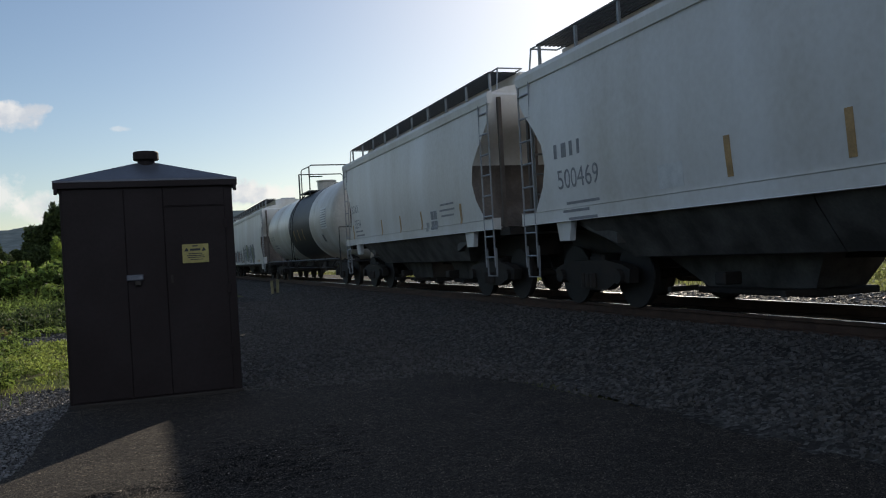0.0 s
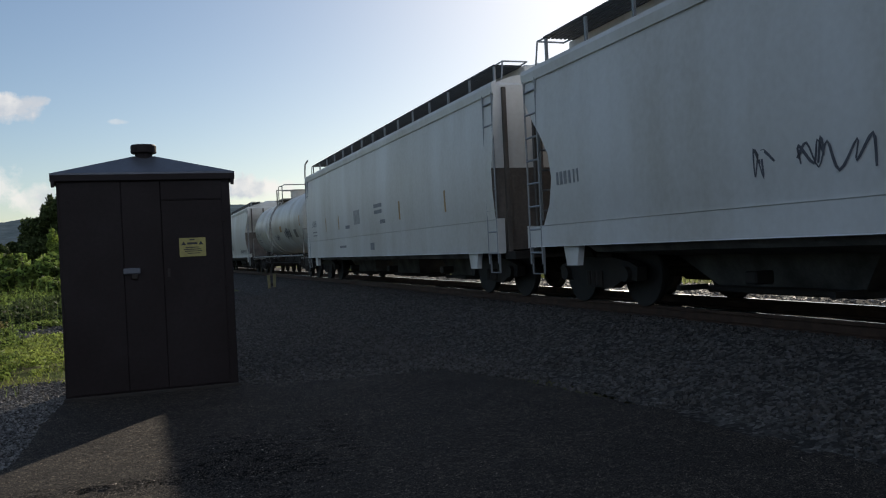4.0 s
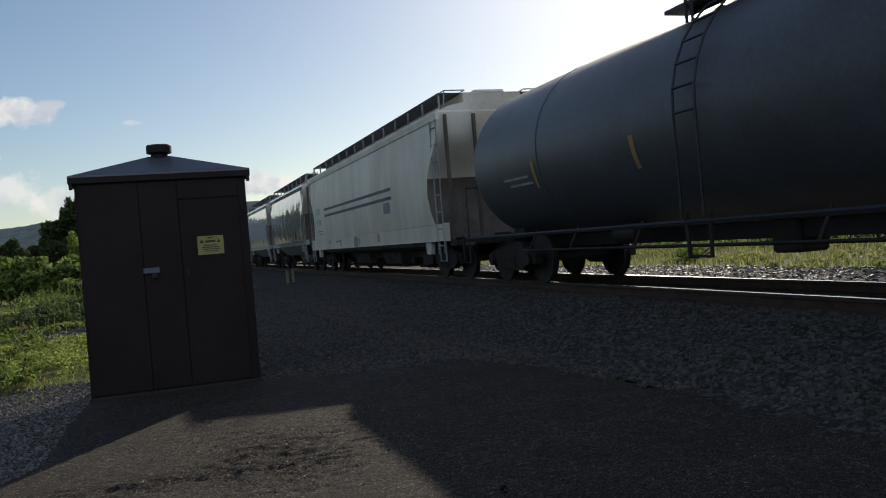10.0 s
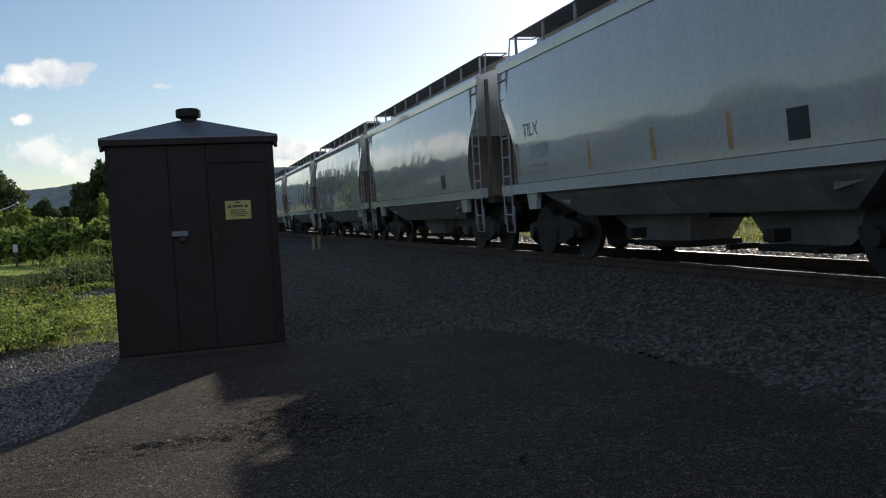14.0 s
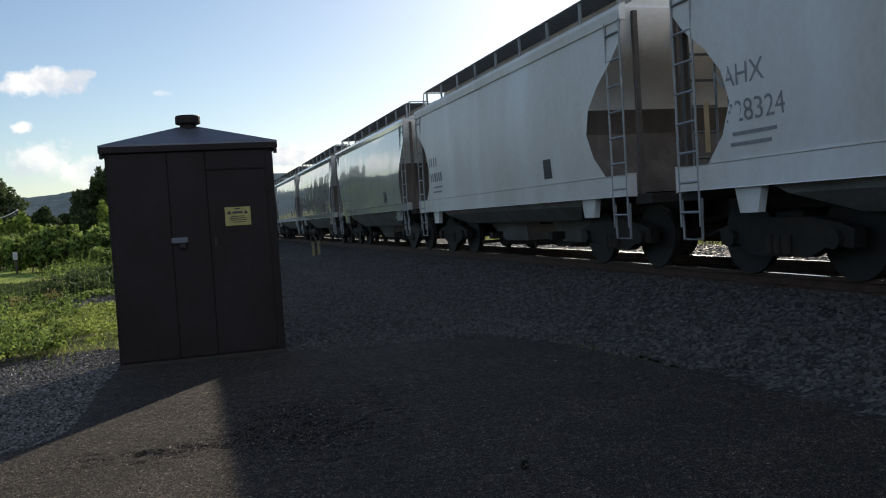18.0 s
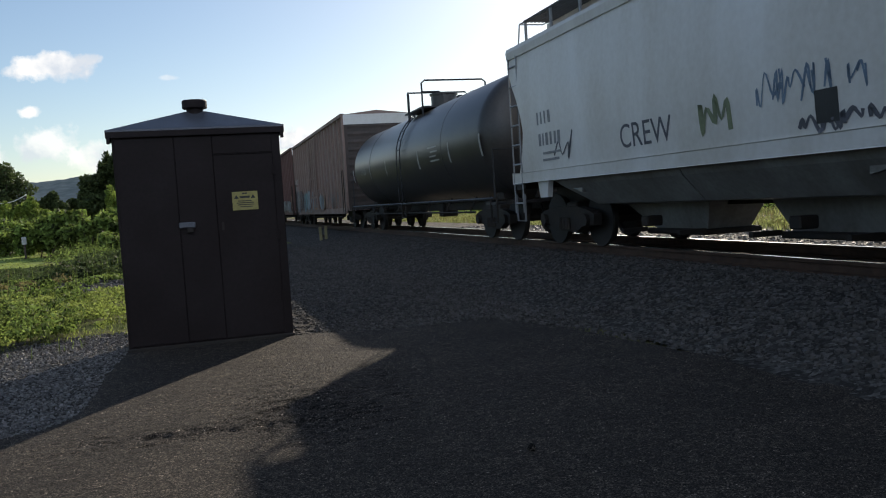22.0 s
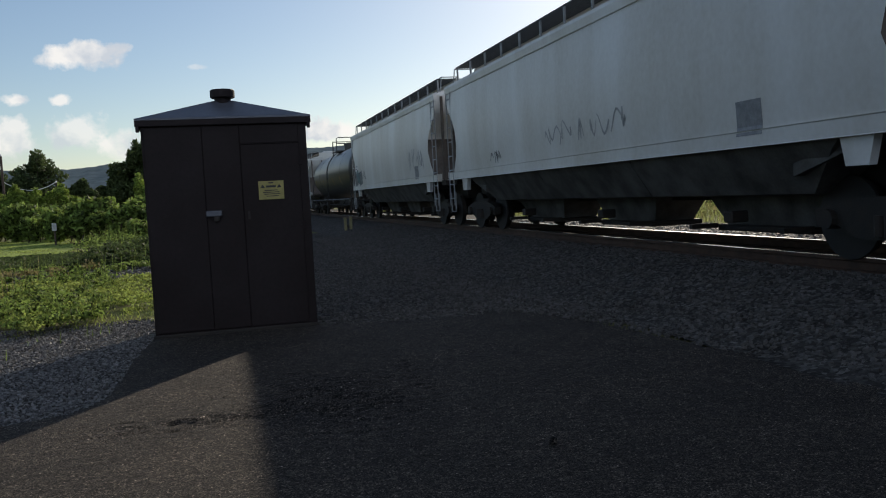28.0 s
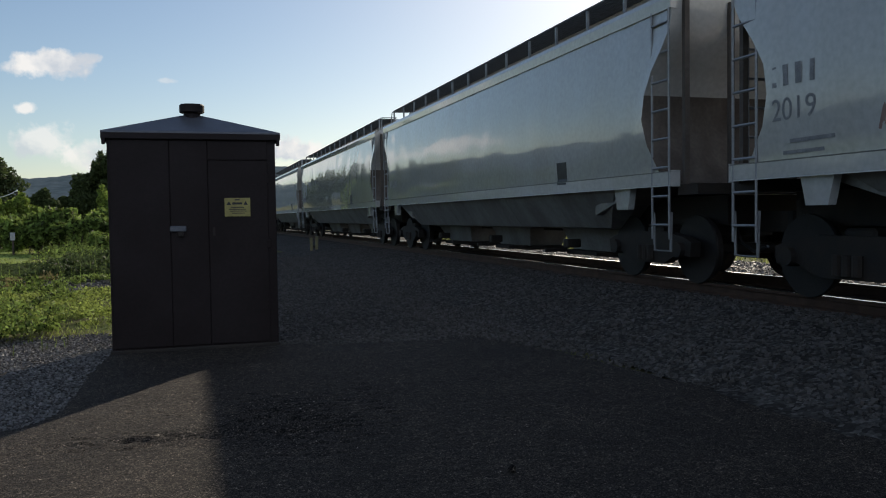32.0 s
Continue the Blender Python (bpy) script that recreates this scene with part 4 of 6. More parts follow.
def build_sign(x, y):
    m = thing("white_yard_sign", "small white board on a post in the lawn", "sign", at=(x, y, LOT_Z))
    part("post", boxes(((-0.04, -0.04, -0.05), (0.04, 0.04, 0.8))), TIE, m)
    part("board", boxes(((-0.11, -0.07, 0.72), (0.11, -0.041, 1.1)), bevel=0.01), FADED_WHITE, m)


build_sign(-8.1, 45)


def build_house():
    h = thing("low_building", "low building with a pale flat metal roof", "building", at=(-25, 100, LOT_Z))
    part("wall", boxes(((-7, 0, 0), (5.2, 8, 2.5))), BOX_GREY, h)
    part("roof", boxes(((-7.3, -0.3, 2.5), (5.5, 8.3, 2.72)), bevel=0.02), GALV, h)
    for x in (-5, -2, 1, 3.5):
        w = part("window", boxes(((x - 0.5, -0.03, 1.0), (x + 0.5, -0.002, 2.0))), BLACK, h)
        part("sill", boxes(((x - 0.55, -0.07, 0.93), (x + 0.55, -0.031, 0.99))), WHITE, w)


build_house()


def parked_car(x, y, yaw, paint, label):
    c = thing("parked_car", label, "car", "cars in the yard", at=(x, y, 0.075))
    c.rotation_euler = (0, 0, radians(yaw))
    prof = [(-2.2, 0.35), (-2.2, 0.75), (-2.0, 0.9), (-1.5, 0.95), (-0.9, 1.42), (0.6, 1.45), (1.2, 0.98), (2.0, 0.85), (2.2, 0.65), (2.2, 0.35)]
    part("body", loft([[(sx, yy, z) for yy, z in prof] for sx in (-0.85, 0.85)]), paint, c, smooth=False)
    part("windscreen", loft([[(sx, yy, z) for yy, z in ((0.64, 1.41), (1.16, 1.0), (1.18, 1.03), (0.66, 1.44))] for sx in (-0.72, 0.72)]), GLASS, c)
    part("rear_window", loft([[(sx, yy, z) for yy, z in ((-1.44, 0.98), (-0.92, 1.40), (-0.94, 1.43), (-1.46, 1.01))] for sx in (-0.72, 0.72)]), GLASS, c)
    for s in (-1, 1):
        part("side_window", prism([(-1.2, 1.0), (-0.8, 1.36), (0.5, 1.38), (0.95, 1.0)], s * 0.852, s * 0.858), GLASS, c)
        for yy in (-1.35, 1.35):
            part("tyre", shared("tyre", lambda: lathe_x([(-0.1, 0.2), (-0.1, 0.3), (-0.07, 0.33), (0.07, 0.33), (0.1, 0.3), (0.1, 0.2)], 18), BLACK, True), None, c, at=(s * 0.78, yy, 0.33))


def lathe_x(profile, seg=28):
    return loft([[(x, r * math.cos(2 * math.pi * k / seg), r * math.sin(2 * math.pi * k / seg)) for k in range(seg)] for x, r in profile])


GLASS = material("dark_window_glass", (0.02, 0.025, 0.03), 0.05, vary=0.05, scale=2, fine=10, bump=0.0)
CAR_WHITE = material("white_car_paint", (0.7, 0.7, 0.7), 0.2, vary=0.05, scale=2, fine=10, bump=0.0)
CAR_BLUE = material("blue_car_paint", (0.05, 0.08, 0.15), 0.2, vary=0.05, scale=2, fine=10, bump=0.0)
parked_car(46, 62, 80, CAR_WHITE, "white car parked in the gravel yard")
parked_car(51, 58, 95, CAR_BLUE, "dark blue car parked in the gravel yard")
parked_car(54, 53, 88, CAR_WHITE, "white car parked near the yard tracks")
parked_car(49, 71, 92, CAR_BLUE, "dark car parked at the yard's edge")

from mathutils.bvhtree import BVHTree

# ---- cars: shared pieces ----


def wheel_mesh():
    return lathe_x([(-0.07, 0.40), (-0.07, 0.48), (-0.04, 0.49), (-0.035, 0.455), (0.065, 0.445), (0.065, 0.36), (0.02, 0.34), (0.02, 0.14), (0.08, 0.12), (0.08, 0.05)], 28)


def truck(parent, y):
    """A two-axle truck: bolster with side frames, wheels, axles and springs."""
    t = part("truck", shared("truck_bolster", lambda: boxes(((-0.95, -0.22, 0.50), (0.95, 0.22, 0.78)), bevel=0.03), DARK_STEEL), None, parent, at=(0, y, 0))
    frame_poly = [(-1.12, 0.36), (-1.15, 0.56), (-0.95, 0.63), (-0.5, 0.70), (0.5, 0.70), (0.95, 0.63), (1.15, 0.56), (1.12, 0.36), (0.78, 0.38), (0.45, 0.24), (-0.45, 0.24), (-0.78, 0.38)]
    for sx in (-1, 1):
        part("side_frame", shared("side_frame", lambda: prism(frame_poly, -0.08, 0.08), DARK_STEEL), None, t, at=(sx * 1.0, 0, 0))
        part("spring", shared("spring", lambda: tubes([[(0, -0.14, 0.28), (0, -0.14, 0.50)], [(0, 0, 0.28), (0, 0, 0.50)], [(0, 0.14, 0.28), (0, 0.14, 0.50)]], 0.06, 8), DARK_STEEL), None, t, at=(sx * 1.1, 0, 0))
        for sy in (-1, 1):
            part("wheel", shared("wheel", wheel_mesh, WHEEL, True), None, t, at=Matrix.Translation((sx * 0.755, sy * 0.89, 0.455)) @ Matrix.Rotation(math.pi if sx > 0 else 0, 4, "Z"))
            part("bearing_cap", shared("bearing_cap", lambda: lathe_x([(-0.09, 0.08), (-0.09, 0.11), (0.08, 0.12), (0.08, 0.04)], 12), DARK_STEEL), None, t, at=Matrix.Translation((sx * 1.06, sy * 0.89, 0.455)) @ Matrix.Rotation(math.pi if sx > 0 else 0, 4, "Z"))
    for sy in (-1, 1):
        part("axle", shared("axle", lambda: lathe_x([(-1.05, 0.08), (1.05, 0.08)], 12), DARK_STEEL), None, t, at=(0, sy * 0.89, 0.455))
    return t


def coupler(parent, y, s):
    poly = [(-0.1, 0), (-0.1, 0.55), (-0.2, 0.62), (-0.18, 0.8), (0.0, 0.72), (0.05, 0.85), (0.18, 0.82), (0.2, 0.6), (0.1, 0.5), (0.1, 0)]

    def make():
        return loft([[(x, yy, z) for x, yy in poly] for z in (-0.14, 0.14)])
    part("coupler", shared("coupler", make, DARK_STEEL), None, parent, at=Matrix.Translation((0, y, 0.84)) @ Matrix.Rotation(0 if s > 0 else math.pi, 4, "Z"))
    part("air_hose", shared("air_hose", lambda: tubes([[(0.3, 0, 0.75), (0.3, 0.12, 0.55), (0.22, 0.3, 0.42), (0.15, 0.48, 0.5)]], 0.025, 6), BLACK), None, parent, at=Matrix.Rotation(0 if s > 0 else math.pi, 4, "Z") @ Matrix.Translation((0, abs(y) - 0.2, 0)))


def ladder_mesh(w, h, rungs):
    paths = [[(0, -w / 2, 0), (0, -w / 2, h)], [(0, w / 2, 0), (0, w / 2, h)]]
    paths += [[(0, -w / 2, h * (i + 0.5) / rungs), (0, w / 2, h * (i + 0.5) / rungs)] for i in range(rungs)]
    return tubes(paths, 0.018, 5)


def underframe(car, L, truck_in=2.0):
    """Centre sill, couplers and trucks."""
    part("centre_sill", boxes(((-0.17, -L / 2 + 0.75, 0.64), (0.17, L / 2 - 0.75, 1.02))), DARK_STEEL, car)
    for s in (-1, 1):
        truck(car, s * (L / 2 - truck_in))
        coupler(car, s * (L / 2 - 0.72), s)


SIDE, SKIN = {}, {}


def grating(s, E, z):
    """A see-through running board of long bars and cross bars."""
    bm = bmesh.new()
    for k in range(8):
        x = s * (0.74 + 0.077 * k)
        box(bm, (x - 0.019, -E + 0.4, z), (x + 0.019, E - 0.4, z + 0.03))
    for k in range(int((2 * E - 0.8) / 0.3) + 1):
        y = -E + 0.4 + 0.3 * k
        box(bm, (s * 0.74, y, z + 0.006), (s * 1.28, y + 0.03, z + 0.03))
    return bm


def hopper(L, bays, paint, label, eave=3.84, board=4.33, sill=1.33, round_side=0.06, group="freight cars of the train", bay_paint=None, skirt=0.2, slant=False, recess=1.0, reach=3.0):
    car = thing("hopper_car", label, "hopper car", group)
    E = L / 2 - 0.62
    H = 1.5
    cut = [(0.0, 0.30), (0.10, 0.55), (0.22, 0.82), (0.36, 0.95), (0.5, 0.86), (0.62, 0.6), (0.74, 0.25), (0.84, 0.04), (1.0, 0.0)]
    if slant:
        cut = [(0.0, 0.72), (0.12, 0.80), (0.26, 0.80), (0.4, 0.68), (0.52, 0.5), (0.64, 0.28), (0.76, 0.08), (0.84, 0.0), (1.0, 0.0)]
    rng = random.Random(round(L * 100))
    nseg = max(10, int(E * 2 / 0.42))
    rings = []
    z0 = sill + 0.05
    wave = 0.017 if paint is GREY else 0.010
    for f, c in cut:
        z = z0 + (eave - z0) * f
        w = H + round_side * math.sin(math.pi * min(1, f * 1.05))
        e = E - c * recess
        ring = []
        for s in (-1, 1):
            for k in range(nseg + 1):
                u = -1 + 2 * k / nseg
                dent = (wave if k % 2 else -0.5 * wave) * math.sin(math.pi * f) + 0.020 * (rng.random() - 0.5) * math.sin(math.pi * f)
                ring.append((s * (w + dent), s * u * e, z))
        rings.append(ring)
    for dz, dw in ((0.05, 0.07), (0.16, 0.35), (0.24, 0.75)):
        ring = []
        for s in (-1, 1):
            for k in range(nseg + 1):
                u = -1 + 2 * k / nseg
                ring.append((s * (H - dw), s * u * (E - 0.05), eave + dz))
        rings.append(ring)
    body = part("body", loft(rings), paint, car, smooth=True)
    # lower end faces coloured darker than the sides so the recess reads dark
    body.data.materials.append(END_BROWN)
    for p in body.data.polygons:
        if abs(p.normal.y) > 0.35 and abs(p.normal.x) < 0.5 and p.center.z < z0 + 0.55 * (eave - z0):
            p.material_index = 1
    for s in (-1, 1):
        part("top_chord", loft([[(s * x, y, eave + z) for x, z in ((H - 0.05, -0.17), (H + 0.035, -0.16), (H + 0.05, -0.02), (H + 0.03, 0.05), (H - 0.06, 0.09))] for y in (-E, E)]), paint, car)
        part("side_sill", boxes(((s * (H - 0.09), -E, sill), (s * (H + 0.035), E, sill + skirt)), bevel=0.012), paint, car)
        part("running_board", grating(s, E, board), BOARD, car)
        nb = max(6, round((2 * E - 0.9) / 1.25))
        for k in range(nb + 1):
            y = -E + 0.45 + (2 * E - 0.9) * k / nb
            part("board_bracket", shared(f"bracket{board - eave:.2f}", lambda: boxes(((-0.02, -0.025, 0), (0.02, 0.025, board - eave))), GALV), None, car, at=(s * 1.27, y, eave + 0.02))
        for e in (-1, 1):
            part("ladder", shared(f"ladder{eave}", lambda: ladder_mesh(0.42, eave - 0.75, 8), GALV), None, car, at=(s * (H + 0.03), e * (E - 0.27), 0.62))
            part("end_rail", tubes([[(s * 0.75, e * (E - 0.42), board + 0.02), (s * 0.75, e * (E - 0.1), board + 0.03), (s * 1.25, e * (E - 0.1), board + 0.03), (s * 1.25, e * (E - 0.42), board + 0.02)], [(s * 1.25, e * (E - 0.1), board + 0.03), (s * 1.3, e * (E - 0.08), eave + 0.05)]], 0.016, 5), GALV, car)
    part("hatch_trough", boxes(((-0.74, -E + 0.25, eave + 0.12), (0.74, E - 0.25, board + 0.01)), bevel=0.02), paint, car)
    for k in range(max(4, round(E * 2 / 2.2))):
        y = -E + 0.9 + k * (2 * E - 1.8) / (max(4, round(E * 2 / 2.2)) - 1)
        part("hatch_cover", shared("hatch_cover", lambda: boxes(((-0.4, -0.5, 0), (0.4, 0.5, 0.09)), bevel=0.04), PALE), None, car, at=(0, y, board + 0.012))
    for e in (-1, 1):
        part("end_platform", boxes(((-1.4, e * (E + 0.05) - 0.35, sill - 0.12), (1.4, e * (E + 0.05) + 0.1, sill + 0.02))), DARK_STEEL, car)
        part("slope_sheet", loft([[(-1.3, e * (E - 0.9), sill + 0.1), (1.3, e * (E - 0.9), sill + 0.1), (1.3, e * (E - 2.6), 0.95), (-1.3, e * (E - 2.6), 0.95)], [(-1.3, e * (E - 0.9), sill + 0.16), (1.3, e * (E - 0.9), sill + 0.16), (1.3, e * (E - 2.6), 1.1), (-1.3, e * (E - 2.6), 1.1)]]), bay_paint or BAY_DARK, car)
        for x in (-1.32, -0.62, 0.62, 1.32):
            part("end_post", shared(f"end_post{eave}{sill}", lambda: boxes(((-0.035, -0.035, 0), (0.035, 0.035, eave - sill - 0.05))), END_BROWN), None, car, at=(x, e * (E + 0.02), sill))
        part("end_ladder", shared(f"end_ladder{eave}", lambda: ladder_mesh(0.4, eave - 1.4, 7), GALV), None, car, at=Matrix.Translation((-e * 1.0, e * (E + 0.1), 1.35)) @ Matrix.Rotation(math.pi / 2, 4, "Z"))
    span = 2 * (L / 2 - reach)
    bw = span / bays
    for k in range(bays):
        y = -span / 2 + bw * (k + 0.5)
        a, b = y - bw / 2 + 0.01, y + bw / 2 - 0.01
        lo, hi = (1.0 if k == 0 else 0.27 * bw), (1.0 if k == bays - 1 else 0.27 * bw)
        rings = [[(-wx, y0, z), (wx, y0, z), (wx, y1, z), (-wx, y1, z)] for wx, y0, y1, z in ((1.42, a - (0.7 if k == 0 else 0), b + (0.7 if k == bays - 1 else 0), sill + 0.02), (1.36, a - (0.5 if k == 0 else 0), b + (0.5 if k == bays - 1 else 0), sill - 0.1), (1.02, a + (0.2 if k == 0 else 0), b - (0.2 if k == bays - 1 else 0), 0.74), (0.5, a + (0.3 if k == 0 else 0.2 * bw), b - (0.3 if k == bays - 1 else 0.2 * bw), 0.70), (0.38, a + lo, b - hi, 0.29))]
        part("discharge_bay", loft(rings), bay_paint or BAY_DARK, car)
        part("outlet_gate", boxes(((-0.5, a + lo - 0.1, 0.20), (0.5, b - hi + 0.1, 0.286)), bevel=0.02), DARK_STEEL, car)
        part("gate_frame", boxes(((-0.95, a + lo - 0.14, 0.24), (-0.501, a + lo - 0.06, 0.31)), ((-0.95, b - hi + 0.06, 0.24), (-0.501, b - hi + 0.14, 0.31))), DARK_STEEL, car)
        part("gate_gear", boxes(((-1.0, y - 0.1, 0.36), (-0.72, y + 0.1, 0.52)), bevel=0.02), DARK_STEEL, car)
    for e in (-1, 1):
        for s in (-1, 1):
            part("jacking_pad", shared(f"jack_pad{paint.name}", lambda: loft([[(-0.05, -0.24, 0), (0.05, -0.24, 0), (0.05, 0.24, 0), (-0.05, 0.24, 0)], [(-0.05, -0.16, -0.3), (0.05, -0.16, -0.3), (0.05, 0.16, -0.3), (-0.05, 0.16, -0.3)]]), paint), None, car, at=(s * 1.44, e * (L / 2 - 2.0), sill))
            part("sill_step", shared("hopper_step", lambda: tubes([[(0, -0.22, 0.2), (0, -0.2, -0.32), (0, 0.2, -0.32), (0, 0.22, 0.2)]], 0.02, 5), GALV), None, car, at=(s * 1.5, e * (E - 0.27), 0.78))
        part("draft_sill", boxes(((-0.62, e * (E - 1.5) - 1.45, 0.8), (0.62, e * (E - 1.5) + 1.45, sill - 0.125))), DARK_STEEL, car)
    underframe(car, L)
    SIDE[car] = lambda z: None if z > sill + skirt else -(H + 0.036)
    me = body.data
    SKIN[car] = BVHTree.FromPolygons([v.co.copy() for v in me.vertices], [tuple(p.vertices) for p in me.polygons])
    return car


def tank_car(L, paint, label, band=None, r=1.5, cz=2.36, platform_paint=BLACK, y_dome=0.0, rail=0.68, loops=(0.62, -1.08)):
    car = thing("tank_car", label, "tank car", "freight cars of the train")
    E = L / 2 - 0.78
    dome = 0.5 * r
    prof = []
    for k in range(9):
        a = k / 8 * math.pi / 2
        prof.append((-E + dome * (1 - math.cos(a)), max(0.02, r * math.sin(a))))
    full = prof + [(-y, rr) for y, rr in prof[::-1]]
    shell = part("tank_shell", lathe_y(full, 48), paint, car, at=(0, 0, cz), smooth=True)
    if band:
        part("band", lathe_y([(band[0], r + 0.001), (band[0], r + 0.006), (band[1], r + 0.006), (band[1], r + 0.001)], 48), BLACK, car, "black painted band", at=(0, 0, cz), smooth=True)
    for y in (-E * 0.55, E * 0.55):
        part("weld_seam", lathe_y([(y - 0.02, r), (y - 0.02, r + 0.008), (y + 0.02, r + 0.008), (y + 0.02, r)], 48), paint, car, at=(0, 0, cz), smooth=True)
    top = cz + r
    part("manway", loft([[(rr * math.cos(a), y_dome + rr * math.sin(a), z) for a in [2 * math.pi * k / 20 for k in range(20)]] for rr, z in ((0.40, top - 0.15), (0.40, top + 0.36), (0.44, top + 0.365), (0.44, top + 0.42), (0.2, top + 0.44))]), paint, car)
    part("platform", boxes(((-1.0, y_dome - 1.1, top - 0.12), (-0.35, y_dome + 1.1, top - 0.07)), ((0.35, y_dome - 1.1, top - 0.12), (1.0, y_dome + 1.1, top - 0.07)), ((-0.35, y_dome - 1.1, top - 0.06), (0.35, y_dome - 0.55, top - 0.01)), ((-0.35, y_dome + 0.55, top - 0.06), (0.35, y_dome + 1.1, top - 0.01))), platform_paint, car)
    hi, ye = top + rail, y_dome + loops[1]
    part("railing", tubes([[(-1.0, ye, top - 0.35), (-1.0, ye, hi - 0.08), (-0.9, ye, hi), (0.9, ye, hi), (1.0, ye, hi - 0.08), (1.0, ye, top - 0.35)], [(-1.0, ye, top + rail * 0.5), (-0.45, ye, top + rail * 0.5)]], 0.026, 6), platform_paint, car)
    yf, lo = y_dome + loops[0], hi - 0.14
    part("railing", tubes([[(-1.0, yf - 0.12, top - 0.35), (-1.0, yf - 0.12, lo - 0.08), (-1.0, yf - 0.04, lo), (-0.9, yf, lo), (0.9, yf, lo), (1.0, yf, lo - 0.08), (1.0, yf, top - 0.35)], [(-1.0, yf, lo - 0.02), (-1.0, yf, top - 0.35)]], 0.024, 6), platform_paint, car)
    if paint is WHITE_TANK:
        part("railing", tubes([[(-1.0, ye, hi - 0.06), (-1.0, yf - 0.75, hi - 0.02), (-1.0, yf - 0.62, hi - 0.1), (-1.0, yf - 0.62, top - 0.35)]], 0.024, 6), platform_paint, car)
    part("safety_valve", loft([[(0.3 + rr * math.cos(q), y_dome - 0.75 + rr * math.sin(q), z) for q in [2 * math.pi * k / 12 for k in range(12)]] for rr, z in ((0.09, top - 0.08), (0.09, top + 0.16), (0.13, top + 0.17), (0.13, top + 0.24), (0.05, top + 0.27))]), platform_paint, car)
    for s in (-1, 1):
        arc = []
        for k in range(8):
            arc.append((s * (r + 0.1) * math.cos(math.radians(-25 + k * 11)), 0, cz + (r + 0.1) * math.sin(math.radians(-25 + k * 11))))
        arc = [(s * (r + 0.08), 0, 1.0)] + arc[2:]
        part("ladder", tubes([[(p[0], y_dome - 0.22, p[2]) for p in arc], [(p[0], y_dome + 0.22, p[2]) for p in arc]] + [[(p[0], y_dome - 0.22, p[2]), (p[0], y_dome + 0.22, p[2])] for p in arc[1:]], 0.018, 5), platform_paint, car)
        part("side_rail", tubes([[(s * 1.5, -E - 0.1, 0.93), (s * 1.5, E + 0.1, 0.93)]], 0.035, 6), platform_paint, car)
        part("step", tubes([[(s * 1.5, y_dome - 0.25, 1.06), (s * 1.5, y_dome - 0.22, 0.51), (s * 1.5, y_dome + 0.22, 0.51), (s * 1.5, y_dome + 0.25, 1.06)]], 0.03, 5), DARK_STEEL, car)
        for e in (-1, 1):
            ye = e * (E + 0.1)
            part("grab_rail", tubes([[(s * 1.45, ye - e * 0.05, 0.95), (s * 1.45, ye - e * 0.05, 2.0), (s * 0.4, ye - e * 0.05, 2.0), (s * 0.4, ye - e * 0.05, 1.1)]], 0.022, 5), platform_paint, car)
            part("sill_step", tubes([[(s * 1.5, ye - 0.2, 1.0), (s * 1.5, ye - 0.18, 0.42), (s * 1.5, ye + 0.18, 0.42), (s * 1.5, ye + 0.2, 1.0)]], 0.025, 5), DARK_STEEL, car)
            part("saddle", prism([(-0.3, 0.9), (0.3, 0.9), (0.2, cz - r + 0.2), (-0.2, cz - r + 0.2)], s * 0.85, s * 0.55), DARK_STEEL, car, at=(0, e * (L / 2 - 2.0), 0))
    for e in (-1, 1):
        part("end_platform", boxes(((-1.5, e * (E - 0.1) - 0.3, 0.80), (1.5, e * (E - 0.1) + 0.3, 0.86))), platform_paint, car)
        part("head_block", boxes(((-0.25, e * (E - 1.3) - 0.9, 0.9), (0.25, e * (E - 1.3) + 0.9, cz - r + 0.25))), paint, car)
    part("brake_pipe", tubes([[(-1.2, -E * 0.75, 0.63), (-1.2, E * 0.75, 0.63)]] + [[(-1.2, y, 0.63), (-1.0, y, 1.0)] for y in (-E * 0.7, -E * 0.45, -E * 0.2, E * 0.25, E * 0.5, E * 0.7)], 0.025, 5), DARK_STEEL, car)
    part("outlet_valve", boxes(((-0.25, -0.25, 0.45), (0.25, 0.25, cz - r + 0.05)), bevel=0.04), DARK_STEEL, car)
    part("brake_cylinder", lathe_y([(-0.35, 0.05), (-0.35, 0.16), (0.3, 0.16), (0.35, 0.05)], 16), DARK_STEEL, car, at=(-0.7, E * 0.36, 0.82), smooth=True)
    underframe(car, L)
    SIDE[car] = lambda z: -math.sqrt(max(0.05, (r + 0.003) ** 2 - (z - cz) ** 2))
    return car


def roof_seams(H, E, eave, ridge):
    bm = bmesh.new()
    for k in range(int(2 * E / 1.05)):
        y = -E + 0.3 + k * 1.05
        sec = [(-H - 0.02, eave + 0.002), (0, ridge + 0.002), (H + 0.02, eave + 0.002), (H + 0.02, eave + 0.026), (0, ridge + 0.026), (-H - 0.02, eave + 0.026)]
        a = [bm.verts.new((x, y, z)) for x, z in sec]
        b = [bm.verts.new((x, y + 0.06, z)) for x, z in sec]
        for i in range(6):
            bm.faces.new((a[i], a[(i + 1) % 6], b[(i + 1) % 6], b[i]))
        bm.faces.new(a[::-1])
        bm.faces.new(b)
    bmesh.ops.recalc_face_normals(bm, faces=bm.faces)
    return bm


